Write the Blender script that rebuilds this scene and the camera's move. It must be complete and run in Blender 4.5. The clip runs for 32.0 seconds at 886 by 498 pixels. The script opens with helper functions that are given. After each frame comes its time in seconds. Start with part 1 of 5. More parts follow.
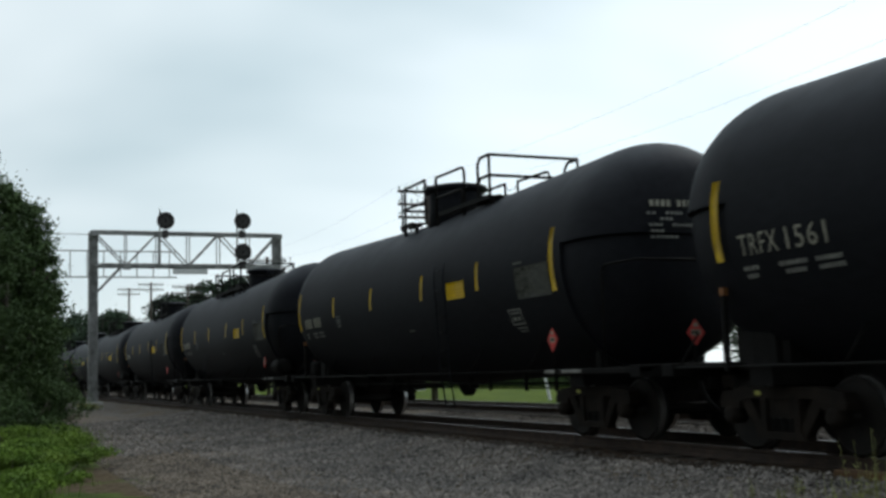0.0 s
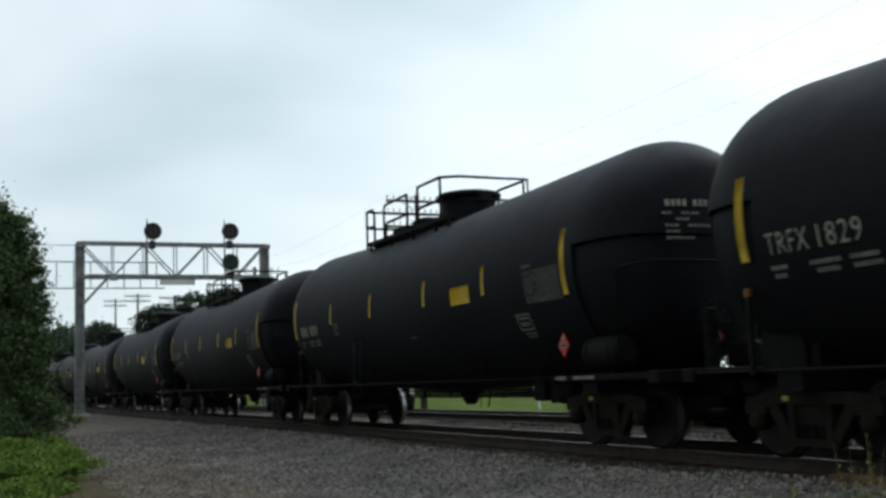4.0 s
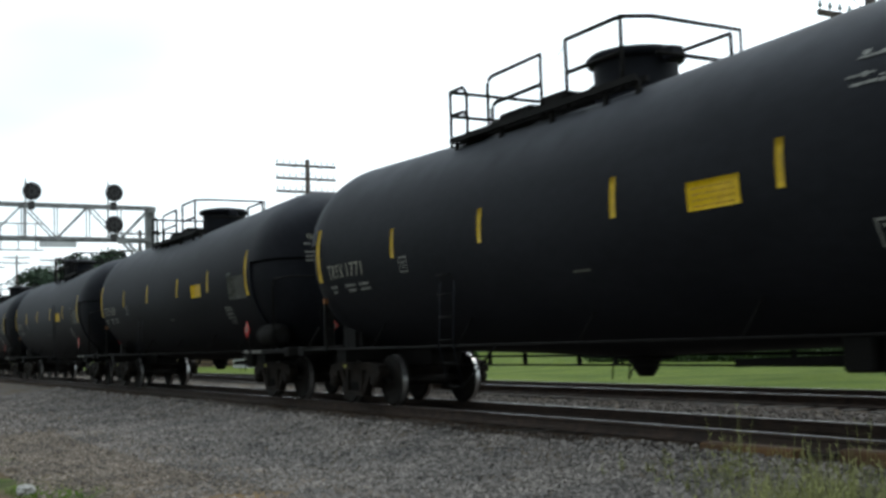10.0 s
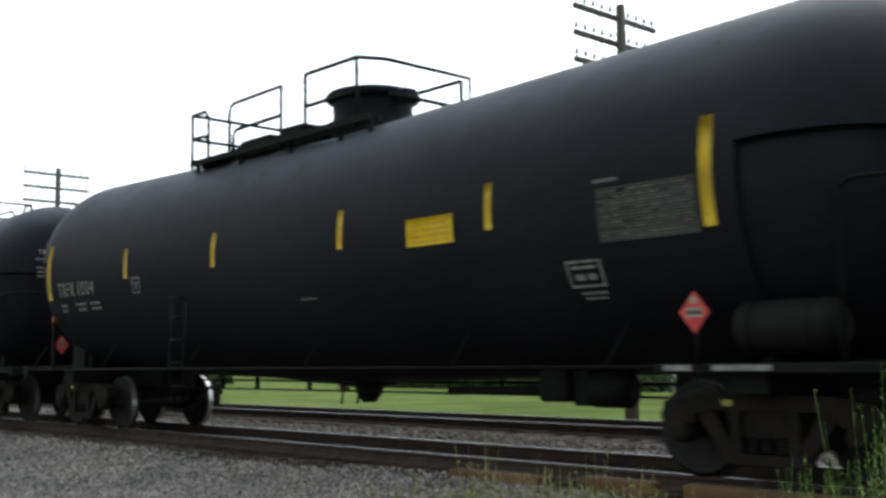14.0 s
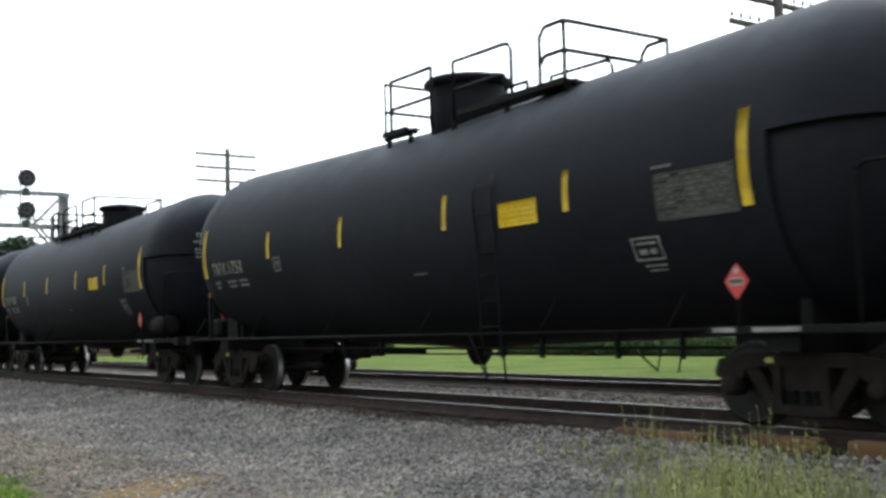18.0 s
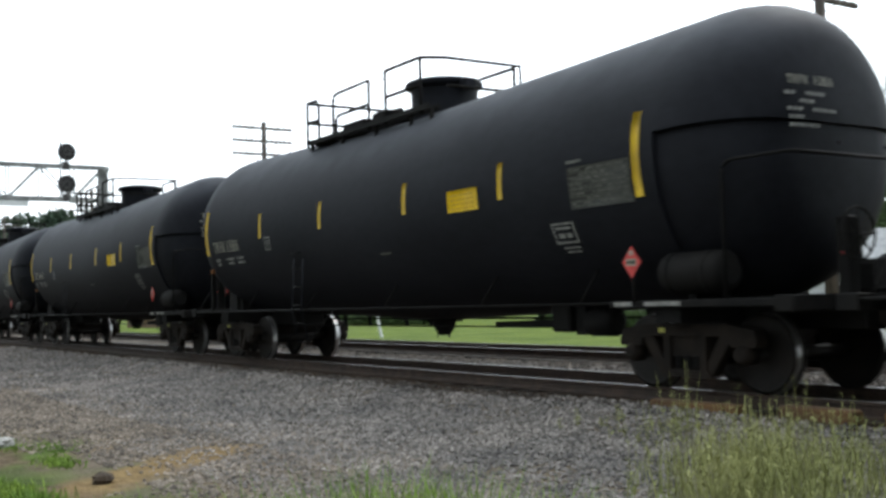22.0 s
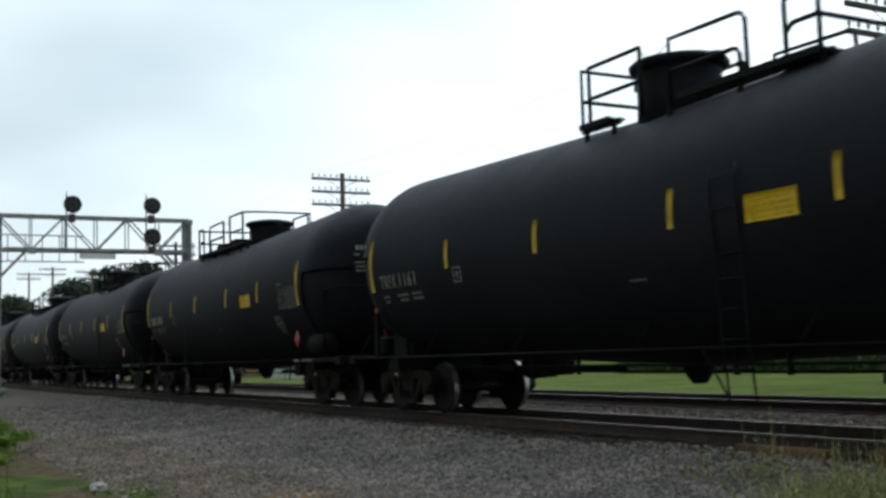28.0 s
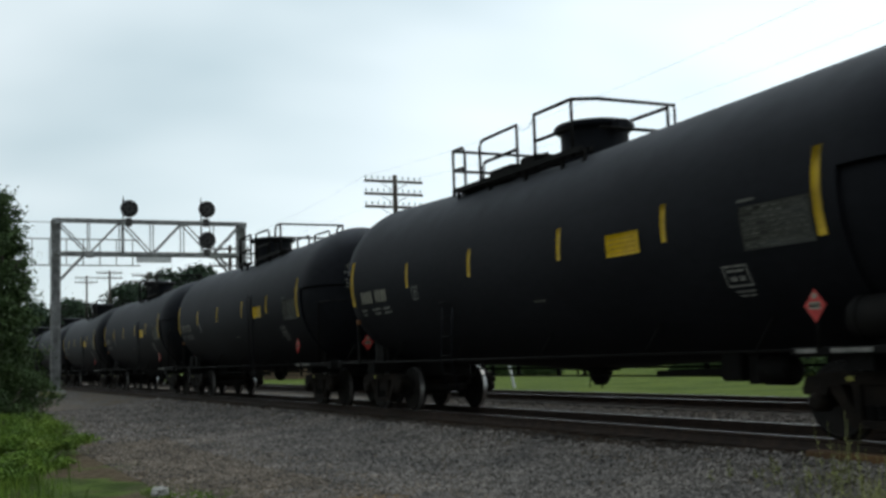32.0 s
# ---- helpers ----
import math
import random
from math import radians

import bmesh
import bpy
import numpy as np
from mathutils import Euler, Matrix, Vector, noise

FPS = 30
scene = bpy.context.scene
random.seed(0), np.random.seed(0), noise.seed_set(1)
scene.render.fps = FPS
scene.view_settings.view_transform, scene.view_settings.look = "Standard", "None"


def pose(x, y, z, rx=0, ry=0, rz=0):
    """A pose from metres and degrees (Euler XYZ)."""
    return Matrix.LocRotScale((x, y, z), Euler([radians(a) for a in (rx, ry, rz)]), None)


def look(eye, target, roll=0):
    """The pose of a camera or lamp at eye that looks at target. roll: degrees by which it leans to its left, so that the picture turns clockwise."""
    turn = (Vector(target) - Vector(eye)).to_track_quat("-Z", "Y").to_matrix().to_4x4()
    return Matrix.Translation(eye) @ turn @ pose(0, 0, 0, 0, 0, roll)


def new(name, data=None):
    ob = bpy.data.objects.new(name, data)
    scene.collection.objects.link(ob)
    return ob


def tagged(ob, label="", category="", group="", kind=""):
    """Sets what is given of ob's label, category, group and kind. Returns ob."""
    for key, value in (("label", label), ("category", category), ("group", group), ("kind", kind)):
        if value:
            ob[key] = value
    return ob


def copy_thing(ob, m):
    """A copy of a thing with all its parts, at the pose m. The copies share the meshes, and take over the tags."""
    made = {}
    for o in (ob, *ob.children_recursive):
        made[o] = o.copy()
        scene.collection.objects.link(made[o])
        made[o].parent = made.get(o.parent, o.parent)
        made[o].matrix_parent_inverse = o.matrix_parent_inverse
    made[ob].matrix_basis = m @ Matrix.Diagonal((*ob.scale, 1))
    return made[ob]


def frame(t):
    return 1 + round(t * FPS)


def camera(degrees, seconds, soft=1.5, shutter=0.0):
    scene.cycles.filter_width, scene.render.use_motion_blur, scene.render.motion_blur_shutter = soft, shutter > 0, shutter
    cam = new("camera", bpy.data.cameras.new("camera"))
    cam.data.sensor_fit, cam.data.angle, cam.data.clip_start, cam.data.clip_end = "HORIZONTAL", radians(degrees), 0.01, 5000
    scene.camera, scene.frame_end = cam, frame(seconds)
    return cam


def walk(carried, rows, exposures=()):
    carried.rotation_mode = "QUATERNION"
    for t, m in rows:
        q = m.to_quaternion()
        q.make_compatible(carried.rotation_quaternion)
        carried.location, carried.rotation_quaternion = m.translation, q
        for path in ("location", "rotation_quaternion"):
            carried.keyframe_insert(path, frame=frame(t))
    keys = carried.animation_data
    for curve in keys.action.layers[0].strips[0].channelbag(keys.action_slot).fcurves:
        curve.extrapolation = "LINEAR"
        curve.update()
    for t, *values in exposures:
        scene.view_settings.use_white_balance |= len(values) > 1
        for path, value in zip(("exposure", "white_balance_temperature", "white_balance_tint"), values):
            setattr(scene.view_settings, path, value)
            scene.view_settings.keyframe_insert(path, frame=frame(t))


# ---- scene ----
# ---- camera: held by a bystander who turns and sways about one spot ----
EYE_Z = 1.094
CAR_PITCH = 18.301
TRACK_Y = 10.06
TRACK2_Y = 14.72
TRACK2_Z = 0.08


def aim(yaw, pitch, roll, x, y, z):
    return pose(x, y, EYE_Z + z, 90 + pitch, 0, -yaw) @ pose(0, 0, 0, 0, 0, roll)


PATH = [
    (0, -66.226, 6.427, -1.871, 0.043, 0.049, 0.032),
    (0.5, -66.213, 6.651, -1.935, -0.001, 0.051, 0.022),
    (1, -66.132, 6.710, -1.998, -0.045, 0.053, 0.013),
    (1.5, -66.241, 6.870, -2.092, -0.003, -0.007, 0.008),
    (2, -66.540, 7.025, -2.056, 0.039, -0.066, 0.003),
    (2.5, -66.028, 7.580, -2.121, 0.025, -0.047, 0.003),
    (4.5, -64.888, 6.314, -2.193, -0.031, 0.029, 0.002),
    (5, -63.186, 6.072, -2.239, -0.044, 0.048, 0.002),
    (5.5, -62.448, 6.121, -2.598, -0.092, 0.057, 0.003),
    (6, -61.371, 6.538, -2.037, -0.140, 0.067, 0.004),
    (6.5, -60.629, 6.900, -1.973, -0.114, 0.083, 0.021),
    (7, -60.951, 6.169, -2.169, -0.089, 0.099, 0.038),
    (7.5, -61.434, 5.473, -1.816, -0.073, 0.100, 0.034),
    (8, -61.853, 5.428, -1.754, -0.056, 0.100, 0.030),
    (8.5, -62.834, 4.744, -1.301, -0.056, 0.120, 0.030),
    (9, -62.740, 4.262, -0.938, -0.056, 0.140, 0.030),
    (9.5, -61.659, 4.247, -1.064, -0.066, 0.144, 0.032),
    (10, -59.853, 4.922, -1.949, -0.076, 0.149, 0.034),
    (10.5, -60.743, 5.345, -1.579, -0.013, 0.118, 0.045),
    (11, -61.866, 4.726, -1.460, 0.051, 0.086, 0.057),
    (11.5, -61.546, 4.444, -1.217, 0.038, 0.121, 0.071),
    (12, -62.029, 4.418, -0.915, 0.025, 0.155, 0.086),
    (12.5, -61.683, 4.644, -0.598, -0.065, 0.244, 0.097),
    (13, -56.095, 6.010, -0.341, -0.155, 0.333, 0.108),
    (13.5, -50.116, 6.804, -1.480, -0.139, 0.273, 0.077),
    (13.7, -49.186, 7.132, -1.467, -0.133, 0.248, 0.065),
    (14, -47.153, 5.917, -0.648, -0.124, 0.212, 0.047),
    (14.2, -45.964, 4.115, 0.169, -0.105, 0.183, 0.045),
    (14.5, -45.630, 4.252, -1.065, -0.077, 0.139, 0.042),
    (16.5, -48.929, 3.608, -1.602, 0.110, -0.152, 0.023),
    (16.6, -49.493, 3.993, -2.164, 0.120, -0.167, 0.022),
    (17, -52.164, 4.186, -2.249, 0.157, -0.225, 0.019),
    (17.5, -53.860, 3.619, -2.488, 0.230, -0.263, 0.022),
    (18, -55.359, 4.335, -1.438, 0.303, -0.301, 0.025),
    (18.5, -56.655, 3.186, -1.130, 0.348, -0.330, 0.031),
    (19, -58.496, 2.688, -0.723, 0.393, -0.359, 0.037),
    (19.5, -59.214, 2.150, -1.652, 0.435, -0.371, 0.036),
    (20, -58.076, 2.894, -1.352, 0.478, -0.384, 0.035),
    (20.5, -57.817, 3.162, -1.685, 0.399, -0.347, 0.033),
    (21, -57.702, 3.048, -1.749, 0.319, -0.311, 0.030),
    (21.5, -56.358, 3.037, -1.679, 0.337, -0.323, 0.025),
    (22, -57.294, 2.902, -1.449, 0.355, -0.335, 0.020),
    (22.5, -58.503, 2.287, -1.240, 0.374, -0.331, 0.024),
    (23, -58.904, 1.924, -0.802, 0.393, -0.328, 0.029),
    (23.5, -59.240, 1.957, -1.325, 0.325, -0.312, 0.032),
    (24, -57.910, 3.368, -1.808, 0.256, -0.295, 0.036),
    (24.5, -56.099, 4.005, -2.083, 0.312, -0.351, 0.035),
    (25, -56.248, 4.620, -2.188, 0.368, -0.407, 0.034),
    (25.5, -56.906, 5.510, -2.230, 0.385, -0.415, 0.026),
    (27.5, -61.203, 5.186, -1.966, 0.455, -0.444, -0.006),
    (28, -61.296, 5.597, -1.817, 0.472, -0.452, -0.014),
    (28.5, -62.279, 5.745, -2.072, 0.486, -0.487, -0.004),
    (29, -62.566, 5.740, -2.016, 0.499, -0.521, 0.005),
    (29.5, -63.221, 5.398, -2.404, 0.460, -0.494, 0.007),
    (30, -63.226, 5.749, -2.452, 0.420, -0.467, 0.009),
    (30.5, -63.378, 6.122, -2.620, 0.368, -0.425, 0.010),
    (31, -63.245, 6.333, -2.448, 0.316, -0.384, 0.011),
    (31.5, -63.408, 5.631, -2.333, 0.293, -0.428, 0.016),
    (32, -64.003, 5.751, -1.939, 0.269, -0.472, 0.020),
]
cam = camera(2 * math.degrees(math.atan(784 / 1906.2)), 32.0, soft=3.0, shutter=0.12)
walk(cam, [(t, aim(*row)) for t, *row in PATH], exposures=[
    (0.0, -0.07, 6400, 6), (2.5, -0.07, 6400, 6), (6.0, 0.05, 6300, 6), (8.0, 0.17, 6300, 6), (9.0, 0.45, 6350, 8), (10.0, 0.60, 6350, 7), (11.0, 0.45, 6350, 7), (13.0, 0.52, 6400, 8), (14.2, 1.2, 6400, 9), (14.5, 1.6, 6400, 10), (15.5, 2.0, 6400, 10), (16.5, 2.3, 6400, 10), (17.0, 1.85, 6400, 10), (18.0, 1.3, 6400, 10), (19.0, 1.2, 6450, 10), (23.0, 1.15, 6450, 10), (24.0, 1.2, 6450, 10), (25.0, 0.85, 6400, 9), (25.5, 0.65, 6400, 9), (28.0, 0.12, 6350, 7), (30.0, -0.05, 6400, 6), (32.0, -0.07, 6400, 6),
])

# ---- overcast sky and a weak, very soft sun ----
SUN_EL, SUN_ROT = radians(48), radians(-20)
world = bpy.data.worlds.new("overcast_sky")
scene.world = world
world.use_nodes = True
wn = world.node_tree
wn.nodes.clear()


def wnode(kind, **sets):
    n = wn.nodes.new(kind)
    for k, v in sets.items():
        n.inputs[k].default_value = v
    return n


sky = wn.nodes.new("ShaderNodeTexSky")
sky.sky_type, sky.sun_disc, sky.sun_elevation, sky.sun_rotation = "NISHITA", False, SUN_EL, SUN_ROT
coord = wn.nodes.new("ShaderNodeTexCoord")
flat = wn.nodes.new("ShaderNodeMapping")
flat.inputs["Scale"].default_value = (1.0, 1.0, 2.6)
cloud = wnode("ShaderNodeTexNoise", Scale=1.6, Detail=3.5, Roughness=0.45, Distortion=0.3)
ramp = wn.nodes.new("ShaderNodeValToRGB")
ramp.color_ramp.elements[0].position, ramp.color_ramp.elements[0].color = 0.36, (0.59, 0.695, 0.745, 1)
ramp.color_ramp.elements[1].position, ramp.color_ramp.elements[1].color = 0.57, (0.90, 0.97, 1.01, 1)
sky_dim = wnode("ShaderNodeVectorMath")
sky_dim.operation = "SCALE"
sky_dim.inputs["Scale"].default_value = 0.10
mixw = wn.nodes.new("ShaderNodeMix")
mixw.data_type = "RGBA"
mixw.inputs["Factor"].default_value = 0.88
bg = wnode("ShaderNodeBackground", Strength=1.0)
outw = wn.nodes.new("ShaderNodeOutputWorld")
wn.links.new(coord.outputs["Generated"], flat.inputs["Vector"])
wn.links.new(flat.outputs["Vector"], cloud.inputs["Vector"])
wn.links.new(cloud.outputs["Fac"], ramp.inputs["Fac"])
wn.links.new(sky.outputs["Color"], sky_dim.inputs[0])
wn.links.new(sky_dim.outputs["Vector"], mixw.inputs[6])
wn.links.new(ramp.outputs["Color"], mixw.inputs[7])
# the cloud is thinner and brighter on the sun's side
toward = wn.nodes.new("ShaderNodeVectorMath")
toward.operation = "DOT_PRODUCT"
toward.inputs[1].default_value = (math.sin(SUN_ROT), math.cos(SUN_ROT), 0.15)
thin = wnode("ShaderNodeMapRange")
thin.inputs[1].default_value, thin.inputs[2].default_value = -1.0, 1.0
thin.inputs[3].default_value, thin.inputs[4].default_value = 0.45, 1.30
wn.links.new(coord.outputs["Generated"], toward.inputs[0])
wn.links.new(toward.outputs["Value"], thin.inputs[0])
wn.links.new(thin.outputs[0], bg.inputs["Strength"])
wn.links.new(mixw.outputs[2], bg.inputs["Color"])
wn.links.new(bg.outputs["Background"], outw.inputs["Surface"])

sun_data = bpy.data.lights.new("sun", "SUN")
sun_data.energy, sun_data.angle, sun_data.color = 0.6, radians(25), (1.0, 0.97, 0.92)
sun = new("sun", sun_data)
sun.matrix_world = look((0, 0, 60), (-math.sin(SUN_ROT) * 40, -math.cos(SUN_ROT) * 40, 60 - 40 * math.tan(SUN_EL)))


# ---- materials ----
def material(name, base, second, scale=4.0, rough=0.7, metal=0.0, bump=0.15, bump_scale=40.0, fine=0.25, detail=4.0,
             stretch=(1, 1, 1), island=0.0, rand=0.0, spec=0.5, spread=(0.35, 0.68)):
    """Two colours mixed by a broad noise, darkened and lightened by a fine one, with a fine relief."""
    m = bpy.data.materials.new(name)
    m.use_nodes = True
    nt = m.node_tree
    p = nt.nodes["Principled BSDF"]
    tc = nt.nodes.new("ShaderNodeTexCoord")
    mp = nt.nodes.new("ShaderNodeMapping")
    mp.inputs["Scale"].default_value = stretch
    nt.links.new(tc.outputs["Object"], mp.inputs["Vector"])
    broad = nt.nodes.new("ShaderNodeTexNoise")
    broad.inputs["Scale"].default_value, broad.inputs["Detail"].default_value = scale, detail
    grain = nt.nodes.new("ShaderNodeTexNoise")
    grain.inputs["Scale"].default_value, grain.inputs["Detail"].default_value = bump_scale, 3.0
    nt.links.new(mp.outputs["Vector"], broad.inputs["Vector"])
    nt.links.new(mp.outputs["Vector"], grain.inputs["Vector"])
    cr = nt.nodes.new("ShaderNodeValToRGB")
    cr.color_ramp.elements[0].position, cr.color_ramp.elements[0].color = spread[0], (*base, 1)
    cr.color_ramp.elements[1].position, cr.color_ramp.elements[1].color = spread[1], (*second, 1)
    nt.links.new(broad.outputs["Fac"], cr.inputs["Fac"])
    rng = nt.nodes.new("ShaderNodeMapRange")
    rng.inputs[1].default_value, rng.inputs[2].default_value = 0.3, 0.7
    rng.inputs[3].default_value, rng.inputs[4].default_value = 1 - fine, 1 + fine
    nt.links.new(grain.outputs["Fac"], rng.inputs[0])
    last = rng.outputs[0]
    if island or rand:
        src = nt.nodes.new("ShaderNodeNewGeometry").outputs["Random Per Island"] if island else \
            nt.nodes.new("ShaderNodeObjectInfo").outputs["Random"]
        r2 = nt.nodes.new("ShaderNodeMapRange")
        r2.inputs[3].default_value, r2.inputs[4].default_value = 1 - (island or rand), 1 + (island or rand)
        nt.links.new(src, r2.inputs[0])
        mul = nt.nodes.new("ShaderNodeMath")
        mul.operation = "MULTIPLY"
        nt.links.new(last, mul.inputs[0])
        nt.links.new(r2.outputs[0], mul.inputs[1])
        last = mul.outputs[0]
    vm = nt.nodes.new("ShaderNodeVectorMath")
    vm.operation = "SCALE"
    nt.links.new(cr.outputs["Color"], vm.inputs[0])
    nt.links.new(last, vm.inputs["Scale"])
    nt.links.new(vm.outputs["Vector"], p.inputs["Base Color"])
    p.inputs["Roughness"].default_value, p.inputs["Metallic"].default_value = rough, metal
    p.inputs["Specular IOR Level"].default_value = spec
    if bump:
        b = nt.nodes.new("ShaderNodeBump")
        b.inputs["Strength"].default_value, b.inputs["Distance"].default_value = bump, 0.02
        nt.links.new(grain.outputs["Fac"], b.inputs["Height"])
        nt.links.new(b.outputs["Normal"], p.inputs["Normal"])
    return m


M_TANK = material("tank_black_paint", (0.0070, 0.0073, 0.0094), (0.0110, 0.0115, 0.0142), 0.8, rough=0.62, bump=0.02, bump_scale=9, fine=0.18, stretch=(0.5, 1, 1), spec=0.125)


def add_top_sheen(m, colour, amount):
    """Blotchy pale sky sheen, painted into the base colour of what faces up."""
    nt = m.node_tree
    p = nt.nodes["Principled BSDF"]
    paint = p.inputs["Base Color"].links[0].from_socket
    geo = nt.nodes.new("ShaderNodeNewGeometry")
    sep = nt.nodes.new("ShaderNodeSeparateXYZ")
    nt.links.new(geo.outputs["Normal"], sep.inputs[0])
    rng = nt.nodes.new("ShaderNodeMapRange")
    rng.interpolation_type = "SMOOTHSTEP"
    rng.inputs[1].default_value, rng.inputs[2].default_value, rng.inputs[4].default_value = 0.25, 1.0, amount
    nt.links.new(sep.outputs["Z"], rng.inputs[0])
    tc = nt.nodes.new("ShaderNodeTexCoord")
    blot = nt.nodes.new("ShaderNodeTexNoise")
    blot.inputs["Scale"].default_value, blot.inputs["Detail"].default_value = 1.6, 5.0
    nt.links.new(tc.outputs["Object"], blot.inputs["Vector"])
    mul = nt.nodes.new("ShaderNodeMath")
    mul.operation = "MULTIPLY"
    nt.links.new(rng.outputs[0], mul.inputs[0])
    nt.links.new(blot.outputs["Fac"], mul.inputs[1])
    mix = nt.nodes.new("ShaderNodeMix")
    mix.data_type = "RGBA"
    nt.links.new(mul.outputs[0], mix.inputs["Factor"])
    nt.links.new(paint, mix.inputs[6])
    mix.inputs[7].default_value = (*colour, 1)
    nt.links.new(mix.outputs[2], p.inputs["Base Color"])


M_TANK.node_tree.nodes["Principled BSDF"].inputs["Specular Tint"].default_value = (0.87, 0.91, 1.0, 1)
# grey sky sheen put into the paint of tank, head and dome tops
add_top_sheen(M_TANK, (0.073, 0.077, 0.088), 1.35)
M_FRAME = material("grimy_black_steel", (0.004, 0.0037, 0.0035), (0.009, 0.008, 0.007), 3, rough=0.75, bump=0.2, bump_scale=30, spec=0.15)
M_RUSTY = material("brown_grimy_cast_steel", (0.008, 0.0058, 0.0042), (0.017, 0.012, 0.0085), 5, spec=0.18, rough=0.8, bump=0.25, bump_scale=35)
M_WHEEL = material("dark_wheel_steel", (0.007, 0.006, 0.005), (0.014, 0.011, 0.009), 4, spec=0.25, rough=0.7, bump=0.1)
M_TREAD = material("bright_wheel_tread", (0.40, 0.39, 0.38), (0.52, 0.51, 0.50), 6, rough=0.38, metal=0.9, bump=0.05)
M_YELLOW = material("yellow_reflective_tape", (0.60, 0.385, 0.004), (0.72, 0.48, 0.008), 6, rough=0.5, bump=0.05, fine=0.12, spec=0.2)
M_TAPE = material("dirty_yellow_reflective_tape", (0.36, 0.235, 0.012), (0.56, 0.37, 0.012), 3.5, rough=0.5, bump=0.05, fine=0.2, spec=0.2)
M_YTEXT = material("worn_yellow_print", (0.44, 0.26, 0.006), (0.50, 0.30, 0.01), 8, rough=0.6, bump=0)
M_STENCIL = material("faded_white_stencil", (0.14, 0.14, 0.13), (0.26, 0.26, 0.235), 9, rough=0.7, bump=0, fine=0.3)
M_DULL = material("dull_grey_stencil", (0.07, 0.072, 0.058), (0.12, 0.122, 0.10), 8, rough=0.7, bump=0)
M_WHITE = material("white_lettering_paint", (0.23, 0.222, 0.175), (0.34, 0.325, 0.26), 9, rough=0.6, bump=0)
M_TABLE = material("olive_stencil_ground", (0.016, 0.017, 0.013), (0.03, 0.032, 0.024), 7, rough=0.7, bump=0)
M_RED = material("red_placard", (0.46, 0.035, 0.03), (0.6, 0.06, 0.05), 6, rough=0.55, bump=0)
M_POST = material("white_painted_post", (0.55, 0.56, 0.56), (0.7, 0.7, 0.7), 5, rough=0.6, bump=0.1)
M_SILL = material("pale_worn_sill_marking", (0.16, 0.155, 0.14), (0.26, 0.25, 0.23), 8, rough=0.7, bump=0.05)
M_LABEL = material("yellow_green_paint_mark", (0.30, 0.30, 0.05), (0.42, 0.40, 0.08), 9, rough=0.6, bump=0)
M_RAILTOP = material("polished_rail_head", (0.20, 0.196, 0.19), (0.30, 0.295, 0.29), 4, rough=0.42, metal=0.85, bump=0.02)
M_RAIL = material("rusty_rail_side", (0.025, 0.016, 0.011), (0.05, 0.03, 0.02), 6, rough=0.85, bump=0.2)
M_TIE = material("weathered_dark_tie", (0.02, 0.016, 0.012), (0.045, 0.035, 0.026), 5, rough=0.9, bump=0.4, bump_scale=60, stretch=(4, 0.5, 1), rand=0.3)
M_PLANK = material("orange_brown_crossing_timber", (0.060, 0.032, 0.013), (0.15, 0.075, 0.024), 2, rough=0.85, bump=0.35, stretch=(0.4, 5, 5), rand=0.2)
M_GANTRY = material("weathered_aluminium_paint", (0.15, 0.15, 0.148), (0.30, 0.302, 0.30), 2.5, rough=0.6, metal=0.2, bump=0.1)
M_ORANGE = material("faded_orange_paint", (0.15, 0.055, 0.012), (0.22, 0.085, 0.018), 6, rough=0.6, bump=0.05)
M_SIGNAL = material("dull_black_signal_paint", (0.032, 0.029, 0.03), (0.055, 0.05, 0.05), 5, rough=0.6, bump=0.05)
M_LENS = material("unlit_dark_lens", (0.02, 0.02, 0.022), (0.03, 0.03, 0.03), 8, rough=0.2, bump=0)
M_POLE = material("creosoted_pole_wood", (0.045, 0.036, 0.03), (0.10, 0.085, 0.07), 3, rough=0.9, bump=0.4, bump_scale=25, stretch=(6, 6, 0.6))
M_GLASS = material("grey_glass_insulator", (0.30, 0.36, 0.36), (0.4, 0.46, 0.46), 5, rough=0.2, bump=0)
M_WIRE = material("weathered_line_wire", (0.08, 0.09, 0.09), (0.14, 0.15, 0.15), 5, rough=0.6, bump=0)
M_CONC = material("grey_concrete", (0.30, 0.29, 0.27), (0.42, 0.41, 0.38), 4, rough=0.9, bump=0.3)
M_STONE = material("crushed_ballast_stone", (0.145, 0.132, 0.124), (0.255, 0.226, 0.202), 0.9, rough=0.9, bump=0.3, bump_scale=60, island=0.55)
M_STONE2 = material("dusty_brown_ballast_stone", (0.14, 0.117, 0.097), (0.25, 0.208, 0.168), 0.9, rough=0.9, bump=0.3, bump_scale=60, island=0.55)
M_LEAF = material("summer_tree_leaf", (0.042, 0.072, 0.027), (0.082, 0.128, 0.042), 1.5, rough=0.7, bump=0, island=0.35, spec=0.2)
M_LEAF_FAR = material("distant_tree_leaf", (0.032, 0.054, 0.034), (0.06, 0.092, 0.054), 0.5, rough=0.75, bump=0, island=0.35, spec=0.2)
M_BARK = material("grey_brown_bark", (0.06, 0.048, 0.038), (0.12, 0.10, 0.08), 5, rough=0.9, bump=0.5, bump_scale=20, stretch=(3, 3, 0.5))
M_GRASS = material("fresh_grass_blade", (0.095, 0.17, 0.024), (0.18, 0.27, 0.04), 1.0, rough=0.65, bump=0, island=0.35, spec=0.2)
M_WEED = material("dry_yellow_green_weed", (0.19, 0.205, 0.07), (0.30, 0.30, 0.12), 1.0, rough=0.7, bump=0, island=0.35, spec=0.2)
